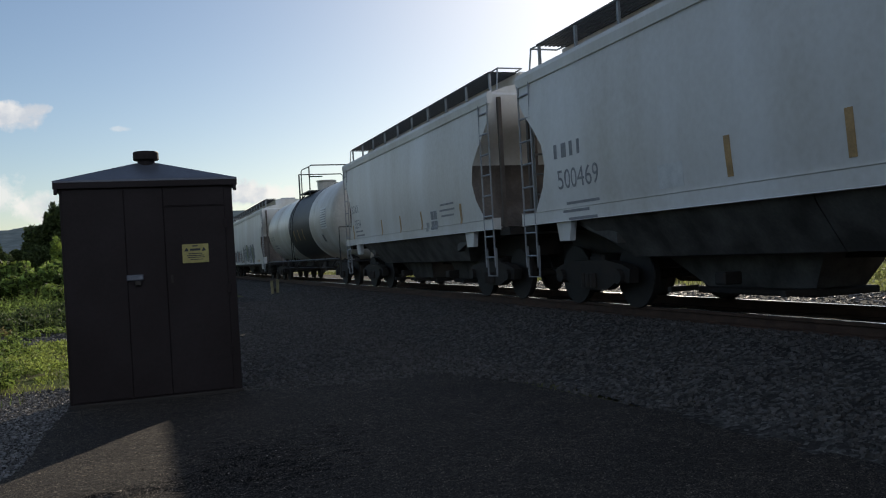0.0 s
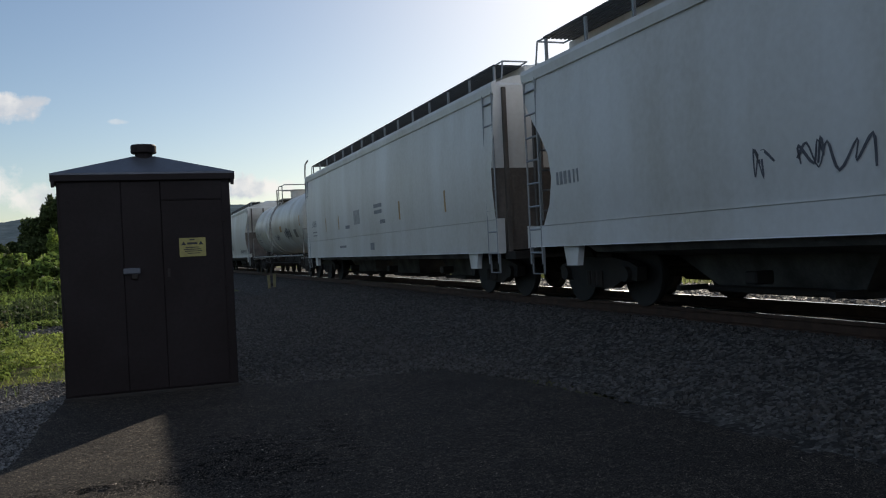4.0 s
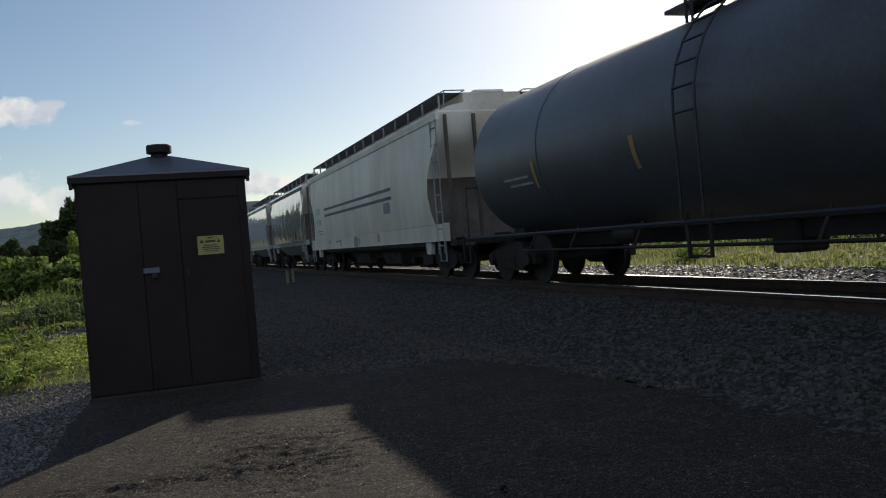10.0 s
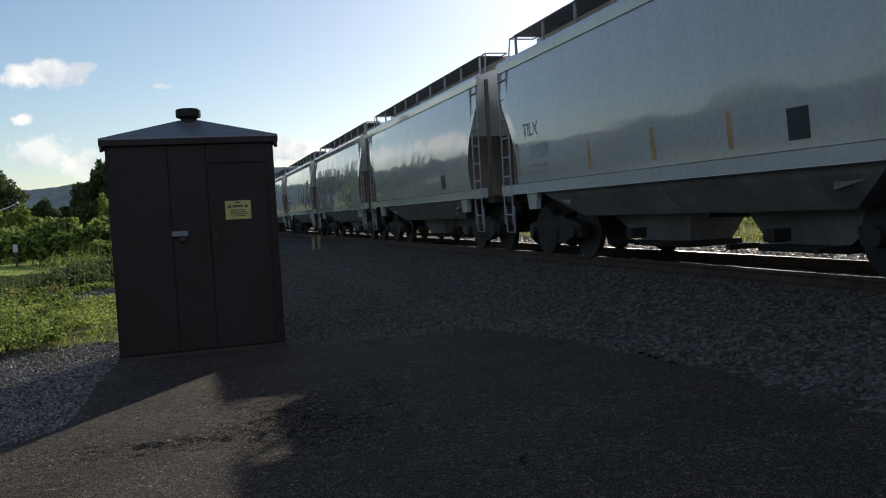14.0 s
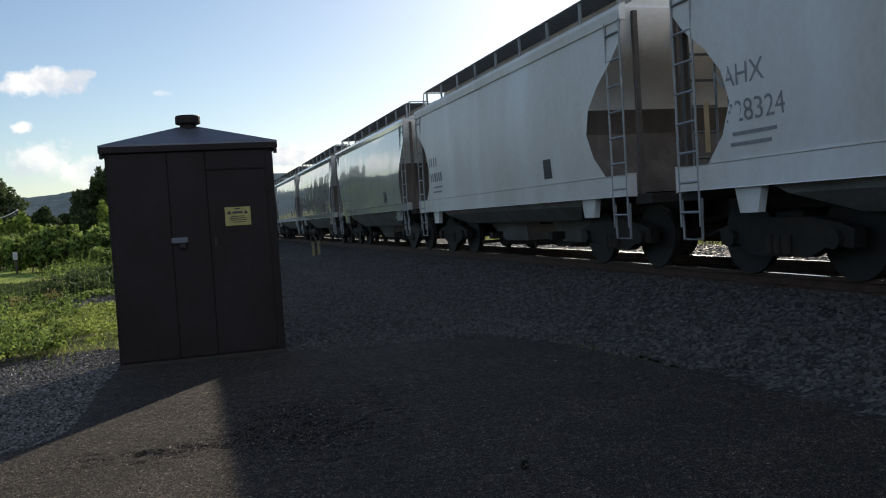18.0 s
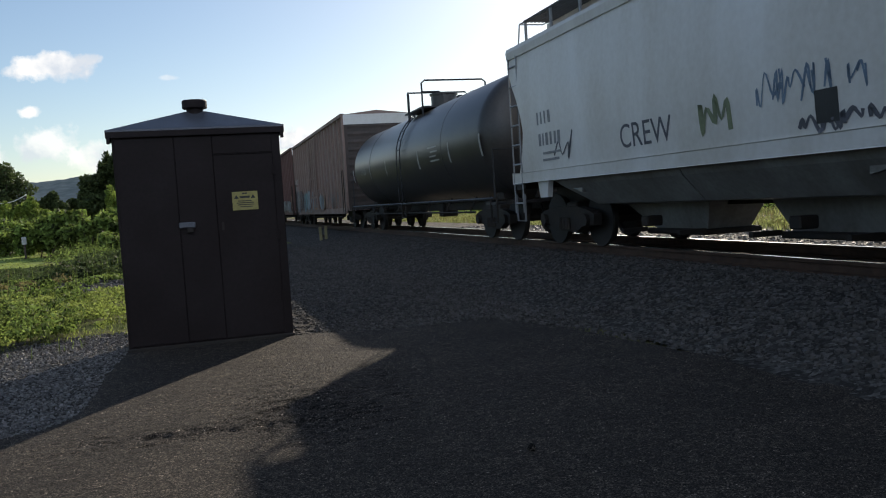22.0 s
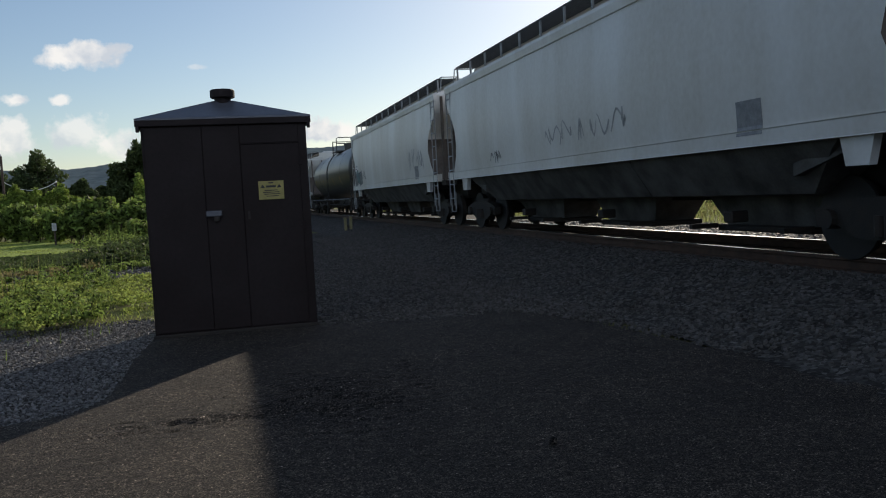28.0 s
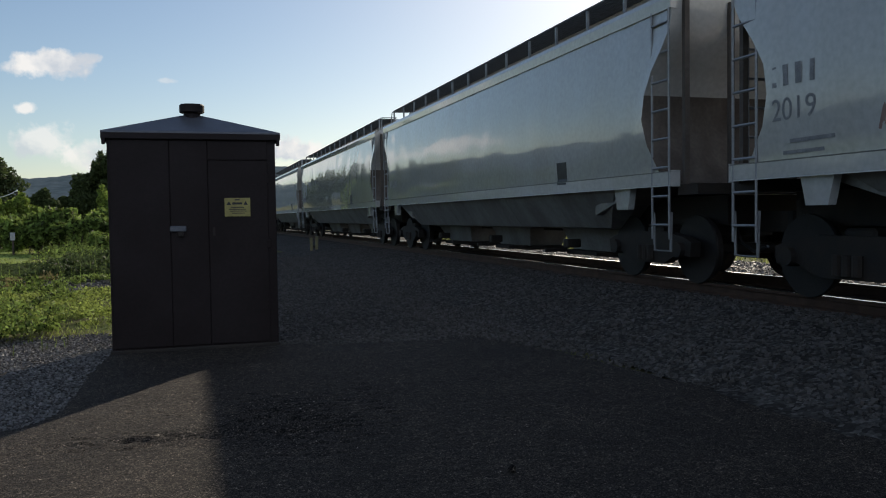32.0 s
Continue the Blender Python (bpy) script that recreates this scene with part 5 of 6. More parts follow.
def boxcar(L, paint, label, eave=4.82, door_y=0.0, rib_step=0.95, end_band=True):
    car = thing("boxcar", label, "boxcar", "freight cars of the train")
    E = L / 2 - 0.62
    H, sill = 1.45, 0.78
    ridge = eave + 0.16
    sec = [(-H, sill), (H, sill), (H, eave), (0, ridge), (-H, eave)]
    part("body", loft([[(x, -E, z) for x, z in sec], [(x, E, z) for x, z in sec]]), paint, car)
    for s in (-1, 1):
        n = round(2 * E / rib_step)
        for k in range(n + 1):
            y = -E + 0.05 + (2 * E - 0.1) * k / n
            if abs(y - door_y) > 1.65:
                part("side_rib", shared(f"rib{paint.name}{eave}", lambda: loft([[(-0.0, -0.07, z), (0.085, -0.045, z), (0.085, 0.045, z), (0.0, 0.07, z)] for z in (sill + 0.12, eave - 0.08)]), paint), None, car, at=Matrix.Translation((s * H, y, 0)) @ Matrix.Rotation(0 if s > 0 else math.pi, 4, "Z"))
        part("side_sill", boxes(((s * (H - 0.05), -E + 0.6, sill - 0.12), (s * (H + 0.05), E - 0.6, sill + 0.14)), bevel=0.01), paint, car)
        part("eave_plate", boxes(((s * (H - 0.05), -E, eave - 0.1), (s * (H + 0.11), E, eave + 0.03)), bevel=0.01), paint, car)
        d = part("door", boxes(((s * (H + 0.02), door_y - 1.55, sill + 0.14), (s * (H + 0.1), door_y + 1.55, eave - 0.16)), bevel=0.02), paint, car)
        for y in (-1.4, -0.75, -0.1, 0.1, 0.75, 1.4):
            part("door_rod", tubes([[(s * (H + 0.13), door_y + y, sill + 0.2), (s * (H + 0.13), door_y + y, eave - 0.22)]], 0.028, 6), paint, d)
        for z in (1.5, 2.5, 3.4):
            part("door_bar", boxes(((s * (H + 0.09), door_y - 1.45, z), (s * (H + 0.13), door_y + 1.45, z + 0.09))), paint, d)
        part("door_track", boxes(((s * (H + 0.0), door_y - 3.2, sill + 0.08), (s * (H + 0.14), door_y + 3.2, sill + 0.13))), paint, car)
        for e in (-1, 1):
            part("ladder", shared("boxcar_ladder", lambda: ladder_mesh(0.42, 1.9, 5), DARK_STEEL), None, car, at=(s * (H + 0.13), e * (E - 0.35), 0.6))
    for e in (-1, 1):
        # ribs and plate coloured darker than the body so the end reads dark
        for k in range(11):
            z = sill + 0.25 + k * 0.33
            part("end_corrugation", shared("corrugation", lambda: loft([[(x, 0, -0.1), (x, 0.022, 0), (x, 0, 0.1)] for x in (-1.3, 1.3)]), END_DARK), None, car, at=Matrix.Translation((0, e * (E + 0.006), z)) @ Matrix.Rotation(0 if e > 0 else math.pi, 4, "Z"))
        part("end_panel", boxes(((-H + 0.02, e * (E + 0.003) - 0.003, sill + 0.02), (H - 0.02, e * (E + 0.003) + 0.003, eave - 0.43))), END_DARK, car, "dark corrugated end")
        if end_band:
            part("end_fascia", boxes(((-H, e * (E + 0.01) - 0.02, eave - 0.42), (H, e * (E + 0.01) + 0.02, eave))), PALE, car, "pale grey upper end panel")
    part("roof_seams", roof_seams(H, E, eave, ridge), GALV, car)
    underframe(car, L)
    SIDE[car] = lambda z: -(H + 0.104)
    part("brake_rigging", tubes([[(-1.1, -E * 0.6, 0.5), (-1.1, E * 0.6, 0.5)], [(-1.1, -1.0, 0.5), (-1.1, -1.0, 0.8)], [(-1.1, 1.0, 0.5), (-1.1, 1.0, 0.8)]], 0.03, 5), DARK_STEEL, car)
    return car


# ---- painted marks ----
CARS = []
# marks stand this far behind the middle of the car, by its place in the train
NUDGE = {2: 0.3, 3: 0.25, 6: 0.25, 7: 0.25, 9: 0.35, 10: 0.6, 11: 0.25, 27: 0.2, 34: 0.2}


def onto(car, me):
    """Lay flat marks built in (0, y, z) onto the near side of a car."""
    f, d, skin = SIDE[car], NUDGE.get(len(CARS) - 1, 0.0), SKIN.get(car)
    for v in me.vertices:
        v.co.y -= d
        x = f(v.co.z)
        if skin and x is None:
            hit = skin.ray_cast(Vector((-3, v.co.y, v.co.z)), Vector((1, 0, 0)))[0]
            x = hit.x if hit else -1.5
        v.co.x += x
    return me


def words(car, text, size, u, z, mat=None):
    cu = bpy.data.curves.new("letters", "FONT")
    cu.body, cu.size, cu.extrude, cu.align_x, cu.align_y = text, size, 0.0005, "CENTER", "CENTER"
    tmp = bpy.data.objects.new("letters", cu)
    me = bpy.data.meshes.new_from_object(tmp)
    bpy.data.objects.remove(tmp)
    bpy.data.curves.remove(cu)
    for v in me.vertices:
        x, y, d = v.co
        v.co = (-0.004 - d, u - x, z + y)
    me.materials.clear()
    me.materials.append(mat or STENCIL)
    part("lettering", onto(car, me), None, car)


def plates(car, rects, mat, name="stencil_line", thick=0.004):
    """Flat painted or fixed rectangles: (u, z, width, height); each is a part."""
    for u, z, w, h in rects:
        n, m = 4, max(2, int(w / 0.22))
        zs = [z - h / 2 + h * k / n for k in range(n + 1)]
        rings = [[(-0.003, y, q) for q in zs] + [(-0.003 - thick, y, q) for q in zs[::-1]] for y in [u - w / 2 + w * k / m for k in range(m + 1)]]
        me = bpy.data.meshes.new(name)
        bm = loft(rings)
        bm.to_mesh(me)
        bm.free()
        me.materials.append(mat)
        part(name, onto(car, me), None, car)


def unread(car, u, z, w, h, n=5, mat=None):
    """Letters too faint to read, as plain upright bars."""
    rng = random.Random(int((u + 60) * 77))
    plates(car, [(u + w / 2 - w * (k + 0.5) / n, z, w / n * rng.uniform(0.3, 0.65), h) for k in range(n)], mat or STENCIL)


def small_print(car, u, z, n=3, w=1.0, mat=None):
    rng = random.Random(int((u + 50) * 100))
    plates(car, [(u + rng.uniform(-0.1, 0.1), z - 0.12 * k, w * rng.uniform(0.6, 1.0), 0.04) for k in range(n)], mat or STENCIL)


def reflectors(car, us, z=1.9, h=0.46, mat=None):
    plates(car, [(u, z, 0.1, h) for u in us], mat or YELLOW, "reflector_strip")


def smooth(p, closed=False, n=4):
    """Round a path of (y, z) points."""
    m = len(p)
    out = []
    for i in range(m if closed else m - 1):
        if closed:
            a, b, c, d = p[i - 1], p[i], p[(i + 1) % m], p[(i + 2) % m]
        else:
            a, b, c, d = p[max(i - 1, 0)], p[i], p[i + 1], p[min(i + 2, m - 1)]
        for k in range(n):
            t = k / n
            out.append(tuple(0.5 * (2 * b[j] + (c[j] - a[j]) * t + (2 * a[j] - 5 * b[j] + 4 * c[j] - d[j]) * t * t + (3 * b[j] - a[j] - 3 * c[j] + d[j]) * t ** 3) for j in (0, 1)))
    return out if closed else out + [p[-1]]


def ribbon(paths, width):
    """Flat brush strokes through (y, z) points, in the plane x = 0."""
    v, f = [], []
    for p in paths:
        n = len(p)
        for i, (y, z) in enumerate(p):
            a, b = p[max(i - 1, 0)], p[min(i + 1, n - 1)]
            dy, dz = b[0] - a[0], b[1] - a[1]
            l = math.hypot(dy, dz) or 1
            w = width * (0.8 + 0.25 * math.sin(i * 0.45))
            v += [(0, y - dz / l * w / 2, z + dy / l * w / 2), (0, y + dz / l * w / 2, z - dy / l * w / 2)]
            if i:
                k = len(v)
                f.append((k - 4, k - 3, k - 1, k - 2))
    return v, f


def graffiti(car, u0, u1, z0, z1, fills, line, seed, letters=5, line_w=0.06, rough=0.5):
    """A sprayed piece: bulging letter shapes with fill and outline, laid on the side."""
    rng = random.Random(seed)
    step = (u1 - u0) / letters
    shapes = []
    for k in range(letters):
        c, zc = u0 + step * (k + 0.5), (z0 + z1) / 2
        n = 11
        pts = []
        for i in range(n):
            a = 2 * math.pi * i / n
            q = 1 + rough * rng.uniform(-0.45, 0.35)
            pts.append((c + math.cos(a) * abs(step) * 0.56 * q, max(z0, min(z1, zc + (z1 - z0) * 0.5 * q * math.copysign(abs(math.sin(a)) ** 0.6, math.sin(a))))))
        shapes.append(smooth(pts, True, 3))
    for k, pts in enumerate(shapes):
        cy, cz = sum(p[0] for p in pts) / len(pts), sum(p[1] for p in pts) / len(pts)
        x, rings, n = -0.005 - 0.0006 * (k % 4), 4, len(pts)
        v = [(x, cy, cz)]
        for q in range(1, rings + 1):
            v += [(x, cy + (y - cy) * q / rings, cz + (z - cz) * q / rings) for y, z in pts]
        f = [(0, 1 + i, 1 + (i + 1) % n) for i in range(n)]
        for q in range(rings - 1):
            f += [(1 + q * n + i, 1 + (q + 1) * n + i, 1 + (q + 1) * n + (i + 1) % n, 1 + q * n + (i + 1) % n) for i in range(n)]
        part("graffiti_fill", onto(car, pydata("graffiti_fill", v, f, fills[k % len(fills)])), None, car)
        paths = [pts + pts[:2], [(cy + (y - cy) * rng.uniform(0.25, 0.6), cz + (z - cz) * rng.uniform(0.3, 0.65)) for y, z in pts[:18:2]],
                 [(cy + rng.uniform(-0.3, 0.3) * step, z1 - rng.uniform(0.05, 0.3) * (z1 - z0)), (cy + rng.uniform(-0.3, 0.3) * step, cz), (cy + rng.uniform(-0.3, 0.3) * step, z0 + 0.1 * (z1 - z0))]]
        v, f = ribbon(paths, line_w)
        part("graffiti_outline", onto(car, pydata("graffiti_outline", [(a - 0.009, y, z) for a, y, z in v], f, line)), None, car)


def scrawl(car, u0, u1, z0, z1, mat, seed, strokes=4, w=0.035):
    """A loose sprayed tag."""
    rng = random.Random(seed)
    for k in range(strokes):
        c, s, zm, dz = u0 + (u1 - u0) * (k + 0.5) / strokes, (u1 - u0) / strokes, (z0 + z1) / 2, z1 - z0
        p, y = [], -0.8
        for i in range(rng.randrange(6, 10)):
            y += rng.uniform(-0.12, 0.42)
            p.append((c + s * y, zm + dz * (rng.uniform(0.1, 0.5) if i % 2 else rng.uniform(-0.5, 0.0))))
        v, f = ribbon([smooth(p)], w)
        part("graffiti_tag", onto(car, pydata("graffiti_tag", [(x - 0.006, y, z) for x, y, z in v], f, mat)), None, car)


def spray(name, colour):
    return material(name, colour, 0.6, vary=0.3, scale=4, fine=25, bump=0.0)


SP_TEAL, SP_PALE, SP_GREEN, SP_RED, SP_BLUE, SP_ORANGE, SP_NAVY, SP_WHITE = (spray(n, c) for n, c in (("teal_spray", (0.16, 0.30, 0.30)), ("pale_blue_spray", (0.27, 0.33, 0.35)), ("olive_spray", (0.22, 0.25, 0.14)), ("red_spray", (0.36, 0.22, 0.19)), ("blue_spray", (0.18, 0.25, 0.34)), ("orange_spray", (0.60, 0.26, 0.05)), ("navy_spray", (0.12, 0.12, 0.14)), ("white_spray", (0.62, 0.62, 0.60))))
SP_PLUM, SP_SLATE, SP_FADE = (spray(n, c) for n, c in (("plum_spray", (0.075, 0.04, 0.045)), ("slate_spray", (0.17, 0.165, 0.17)), ("faded_pale_spray", (0.26, 0.275, 0.27))))

# ---- the train: where each coupling stands at the start, and the cars between ----


def add(car, y0, y1):
    CARS.append((car, (y0 + y1) / 2))
    return car


c = add(hopper(18.2, 3, PALE, "pale grey covered hopper car with black stencils painted pale for glare"), -4.6, 13.6)
words(c, "500469", 0.42, 6.5, 1.96)
unread(c, 6.75, 2.42, 0.95, 0.22, 4)
small_print(c, 6.5, 1.6)
reflectors(c, (3.1, 1.4, -2.5, -6.0), 1.85)
plates(c, [(4.2, 1.75, 0.5, 0.3), (0.9, 1.72, 0.35, 0.14)], WHITE, "route_card_board")
c = add(hopper(13.2, 2, PALE, "off-white two-bay covered hopper car with amber strips"), 13.6, 26.8)
words(c, "SOXX", 0.33, 4.5, 2.38)
words(c, "3554", 0.38, 4.3, 1.93)
small_print(c, 4.2, 1.72, 2, 1.1)
plates(c, [(-2.62, 1.68, 0.46, 0.46)], WHITE, "placard_board")
plates(c, [(-2.51, 1.79, 0.19, 0.19), (-2.73, 1.79, 0.19, 0.19), (-2.51, 1.57, 0.19, 0.19), (-2.73, 1.57, 0.19, 0.19)], STENCIL, "placard", 0.008)
plates(c, [(-2.15, 1.55, 0.2, 0.2)], FADED_WHITE, "route_card_board")
small_print(c, -3.55, 1.98, 3, 0.95)
reflectors(c, (4.9, 1.7, -0.03, -1.74, -4.3), 1.72, 0.42)
c = add(tank_car(18.1, WHITE_TANK, "white tank car with a broad black band round it", band=(-3.55, 1.3), rail=0.95, r=1.54, cz=2.40, loops=(1.08, -1.35)), 26.8, 44.9)
words(c, "OBCX 49", 0.26, 6.72, 2.06)
small_print(c, 6.2, 1.72, 2, 1.3)
plates(c, [(-5.9, 2.42, 0.96, 0.76)], WHITE, "stencil_panel")
plates(c, [(-5.9, 2.72 - 0.085 * k, 0.86, 0.026) for k in range(8)], STENCIL, "stencil_line", 0.008)
plates(c, [(-5.3, 1.72, 0.36, 0.32)], FADED_WHITE, "placard_board")
plates(c, [(-5.3, 1.72, 0.28, 0.24)], FADED_GREY, "placard", 0.008)
reflectors(c, (-1.6, -0.6, 0.4), 2.0)
c = add(hopper(20.3, 3, PALE, "pale grey covered hopper car with two large graffiti pieces", eave=3.8, sill=0.88, skirt=0.35), 44.9, 65.2)
graffiti(c, 7.4, 1.3, 1.0, 1.8, (SP_RED, SP_WHITE, SP_SLATE), SP_NAVY, 31, 9, 0.035, 1.2)
scrawl(c, 7.4, 1.3, 0.98, 1.95, SP_NAVY, 33, 9, 0.05)
scrawl(c, 7.2, 1.5, 1.0, 1.85, SP_RED, 34, 7, 0.04)
graffiti(c, 0.6, -5.4, 0.95, 2.05, (SP_FADE, SP_WHITE, SP_PALE, SP_GREEN), SP_NAVY, 32, 9, 0.04, 1.2)
scrawl(c, 0.6, -5.4, 0.95, 2.15, SP_NAVY, 35, 8, 0.06)
scrawl(c, 0.4, -5.0, 1.0, 2.0, SP_WHITE, 36, 7, 0.05)
unread(c, 8.0, 1.95, 0.75, 0.2, 6)
plates(c, [(-2.4, 1.62, 0.34, 0.4)], STENCIL, "placard_board")
plates(c, [(0.9, 1.05, 0.3, 0.12), (-6.6, 1.05, 0.3, 0.12), (-7.2, 1.05, 0.3, 0.12)], YELLOW, "reflector_strip")
c = add(hopper(20.2, 3, PALE, "pale grey covered hopper car with small tags", eave=3.8, sill=0.9, skirt=0.35), 65.2, 85.4)
unread(c, 8.0, 1.95, 0.75, 0.2, 6)
plates(c, [(-2.6, 1.7, 0.34, 0.4)], STENCIL, "placard_board")
scrawl(c, 2.0, 4.2, 1.5, 1.9, SP_NAVY, 8, 4)
scrawl(c, -2.0, 0.8, 1.4, 1.9, SP_BLUE, 9, 4)
c = add(hopper(19.6, 3, PALE, "pale grey hopper car with a deep panelled side sill", eave=3.9, sill=0.82, skirt=0.62, recess=0.12), 85.4, 105.0)
part("end_hoop", tubes([[(-1.5, 8.98, 2.95), (-1.5, 9.28, 3.1), (-1.5, 9.28, 4.2), (-1.5, 9.15, 4.45), (-1.5, 8.6, 4.55)]], 0.03, 6), GALV, c)
words(c, "63886", 0.34, 7.6, 2.05)
small_print(c, 7.6, 1.75, 2, 1.1)
plates(c, [(1.2, 2.0, 0.75, 0.42)], FAINT, "placard_board")
plates(c, [(-1.2, 2.2, 0.8, 0.1), (-1.2, 2.03, 0.8, 0.1), (2.4, 1.75, 0.5, 0.1), (-1.6, 1.75, 0.5, 0.1), (3.2, 1.15, 0.9, 0.07), (-0.4, 1.1, 0.4, 0.2)], STENCIL)
reflectors(c, (5.6, 3.6, -3.2, -6.5), 1.95)
c = add(tank_car(17.2, WHITE_TANK, "dirty white tank car with rings and dark tags", r=1.41, cz=2.42, rail=0.6, y_dome=0.65, platform_paint=END_PALE), 105.0, 122.2)
words(c, "OBCX 201147", 0.30, 6.1, 2.12)
small_print(c, 6.1, 1.85, 2, 1.2)
scrawl(c, -2.6, -4.2, 1.65, 2.2, SP_NAVY, 12, 4, 0.07)
scrawl(c, 0.4, -0.6, 1.7, 1.95, SP_NAVY, 13, 2, 0.05)
plates(c, [(-1.6, 2.2, 0.5, 0.28)], YELLOW, "hazard_label")
plates(c, [(-5.2, 1.9, 0.6, 0.34)], FADED_GREY, "stencil_patch")
plates(c, [(-6.1, 1.45, 0.3, 0.36)], WHITE, "placard_board")
for y in (2.7, 2.5, 1.4, 1.2):
    part("ring", lathe_y([(y - 0.03, 1.405), (y - 0.03, 1.435), (y + 0.03, 1.435), (y + 0.03, 1.405)], 48), WHITE_TANK, c, at=(0, 0, 2.42), smooth=True)
reflectors(c, (-6.6,), 2.4, mat=ORANGE_MARK)
c = add(hopper(18.3, 3, PALE, "pale grey round-sided hopper car with loose graffiti", eave=3.9, board=4.22, sill=0.95, round_side=0.14), 122.2, 140.5)
words(c, "20162", 0.34, 7.3, 1.85)
small_print(c, 7.2, 1.6, 2)
scrawl(c, 4.6, 2.6, 1.3, 2.1, SP_RED, 14, 3, 0.05)
scrawl(c, 1.6, 0.0, 1.25, 2.0, SP_NAVY, 15, 2, 0.08)
scrawl(c, -4.0, -7.0, 1.15, 1.5, SP_NAVY, 16, 7, 0.06)
c = add(hopper(19.1, 3, PALE, "off-white covered hopper car with yellow reflector strips", sill=1.2, reach=2.3), 140.5, 159.6)
words(c, "16213", 0.36, 6.9, 1.95)
unread(c, 7.1, 2.32, 0.8, 0.2, 4)
plates(c, [(0.9, 1.75, 0.34, 0.3), (6.0, 1.62, 0.3, 0.2)], STENCIL)
reflectors(c, (2.5, -0.3, 5.2, -4.0, -6.8), 1.75)
c = add(tank_car(19.2, BLACK_TANK, "black tank car with white numbers and yellow strips", y_dome=-0.45), 159.6, 178.8)
words(c, "ADMX 28259", 0.34, 6.4, 1.85, FADED_WHITE)
small_print(c, 6.4, 1.6, 2, 1.2, FADED_WHITE)
reflectors(c, (5.5, 3.5, 1.8, -0.8, -4.0, -6.6, 7.6), 2.07, 0.5)
plates(c, [(2.0, 1.7, 0.8, 0.26), (-0.7, 1.55, 0.4, 0.16)], FADED_GREY)
c = add(tank_car(17.5, DARK_GREY_TANK, "dark grey tank car with yellow reflector strips"), 178.8, 196.3)
small_print(c, 5.9, 1.95, 2, 1.3, FADED_WHITE)
reflectors(c, (5.2, 2.0, -2.5, -5.5), 1.95)
c = add(hopper(18.5, 3, CREAM, "cream covered hopper car with two long dark stripes", eave=3.85, sill=0.92, skirt=0.4), 196.3, 214.8)
words(c, "ACFX", 0.34, 6.85, 2.42)
words(c, "51708", 0.34, 6.85, 1.98)
small_print(c, 6.6, 1.65, 2, 1.0)
plates(c, [(0.7, 2.45, 9.8, 0.09), (0.7, 2.21, 9.8, 0.09)], SP_NAVY, "side_stripe")
plates(c, [(0.6, 1.1, 0.55, 0.34), (-3.6, 1.95, 0.7, 0.3), (3.4, 1.18, 1.0, 0.06), (5.0, 1.18, 0.2, 0.14)], STENCIL)
plates(c, [(0.1, 1.1, 0.2, 0.2), (-2.4, 1.15, 0.24, 0.24), (3.0, 1.08, 0.15, 0.15)], YELLOW, "reflector_strip")
joints = [214.8, 227.9, 240.4, 253.2, 266.1, 278.5, 291.2, 304.2, 317.4, 329.5, 342.1, 354.9, 367.3, 380.0, 392.0, 404.8]
first = hopper(12.65, 2, GREY, "glossy grey two-bay covered hopper car", eave=3.8, board=4.31, sill=1.2, slant=True, bay_paint=BAY_GREY)
stock = [first] + [copy_thing(first, Matrix()) for _ in joints[2:-1]] + [hopper(12.8, 2, PALE, "off-white two-bay hopper car with sprayed words", eave=3.8, board=4.31, sill=1.2, bay_paint=BAY_GREY, recess=0.7)]
for k in (8, 9):
    gone = stock[k]
    for o in (*gone.children_recursive, gone):
        bpy.data.objects.remove(o)
    stock[k] = hopper(12.1 if k == 8 else 12.6, 2, PALE, "pale matte two-bay covered hopper car with deep side sill", eave=3.8, board=4.31, sill=1.08, skirt=0.32, bay_paint=BAY_GREY, recess=1.25)
numbers = {1: ("TILX", "34094"), 3: ("TILX", "31558"), 4: ("", "315527"), 8: ("NAHX", "328324"), 11: ("TILX", "340961"), 12: ("", "3017")}
for k, (a, b) in enumerate(zip(joints, joints[1:])):
    c = add(stock[k], a, b)
    SIDE[c], SKIN[c] = SIDE.get(c, SIDE[first]), SKIN.get(c, SKIN[first])
    mark, number = numbers.get(k, ("", ""))
    if number:
        words(c, number, *((0.42, 4.05, 2.55) if k == 12 else (0.35, 3.8, 1.94)))
        if mark:
            words(c, mark, 0.35, 4.1, 2.36)
            c["label"] = "glossy grey two-bay covered hopper car with black stencils"
    else:
        unread(c, 3.9, 1.95, 1.0, 0.22, 6)
        unread(c, 4.1, 2.34, 0.7, 0.22, 4)
    small_print(c, 3.9, 1.7, 2, 0.9)
    plates(c, [(-2.9, 1.67, 0.32, 0.34)], BLACK, "placard_board")
    if k in (4, 6):
        plates(c, [(4.45, 1.62, 0.45, 0.13), (1.8, 1.62, 0.5, 0.13)], YELLOW, "reflector_strip")
    elif k not in (5, 9, 10, 14):
        reflectors(c, (4.75,), 1.85, 0.62)
        reflectors(c, (1.85, -0.05, -1.75, -4.2), 1.72, 0.45)
    if k in (2, 13):
        scrawl(c, -1.0, 0.4, 1.6, 1.95, SP_RED, 20 + k, 2)
c = CARS[-1][0]
words(c, "CREW", 0.5, 0.65, 1.72, SP_NAVY)
scrawl(c, -0.85, -1.4, 1.5, 2.1, SP_GREEN, 44, 1, 0.09)
scrawl(c, -2.6, -5.4, 1.42, 1.62, SP_NAVY, 47, 9, 0.06)
scrawl(c, -1.9, -3.6, 1.75, 2.15, SP_BLUE, 45, 5)
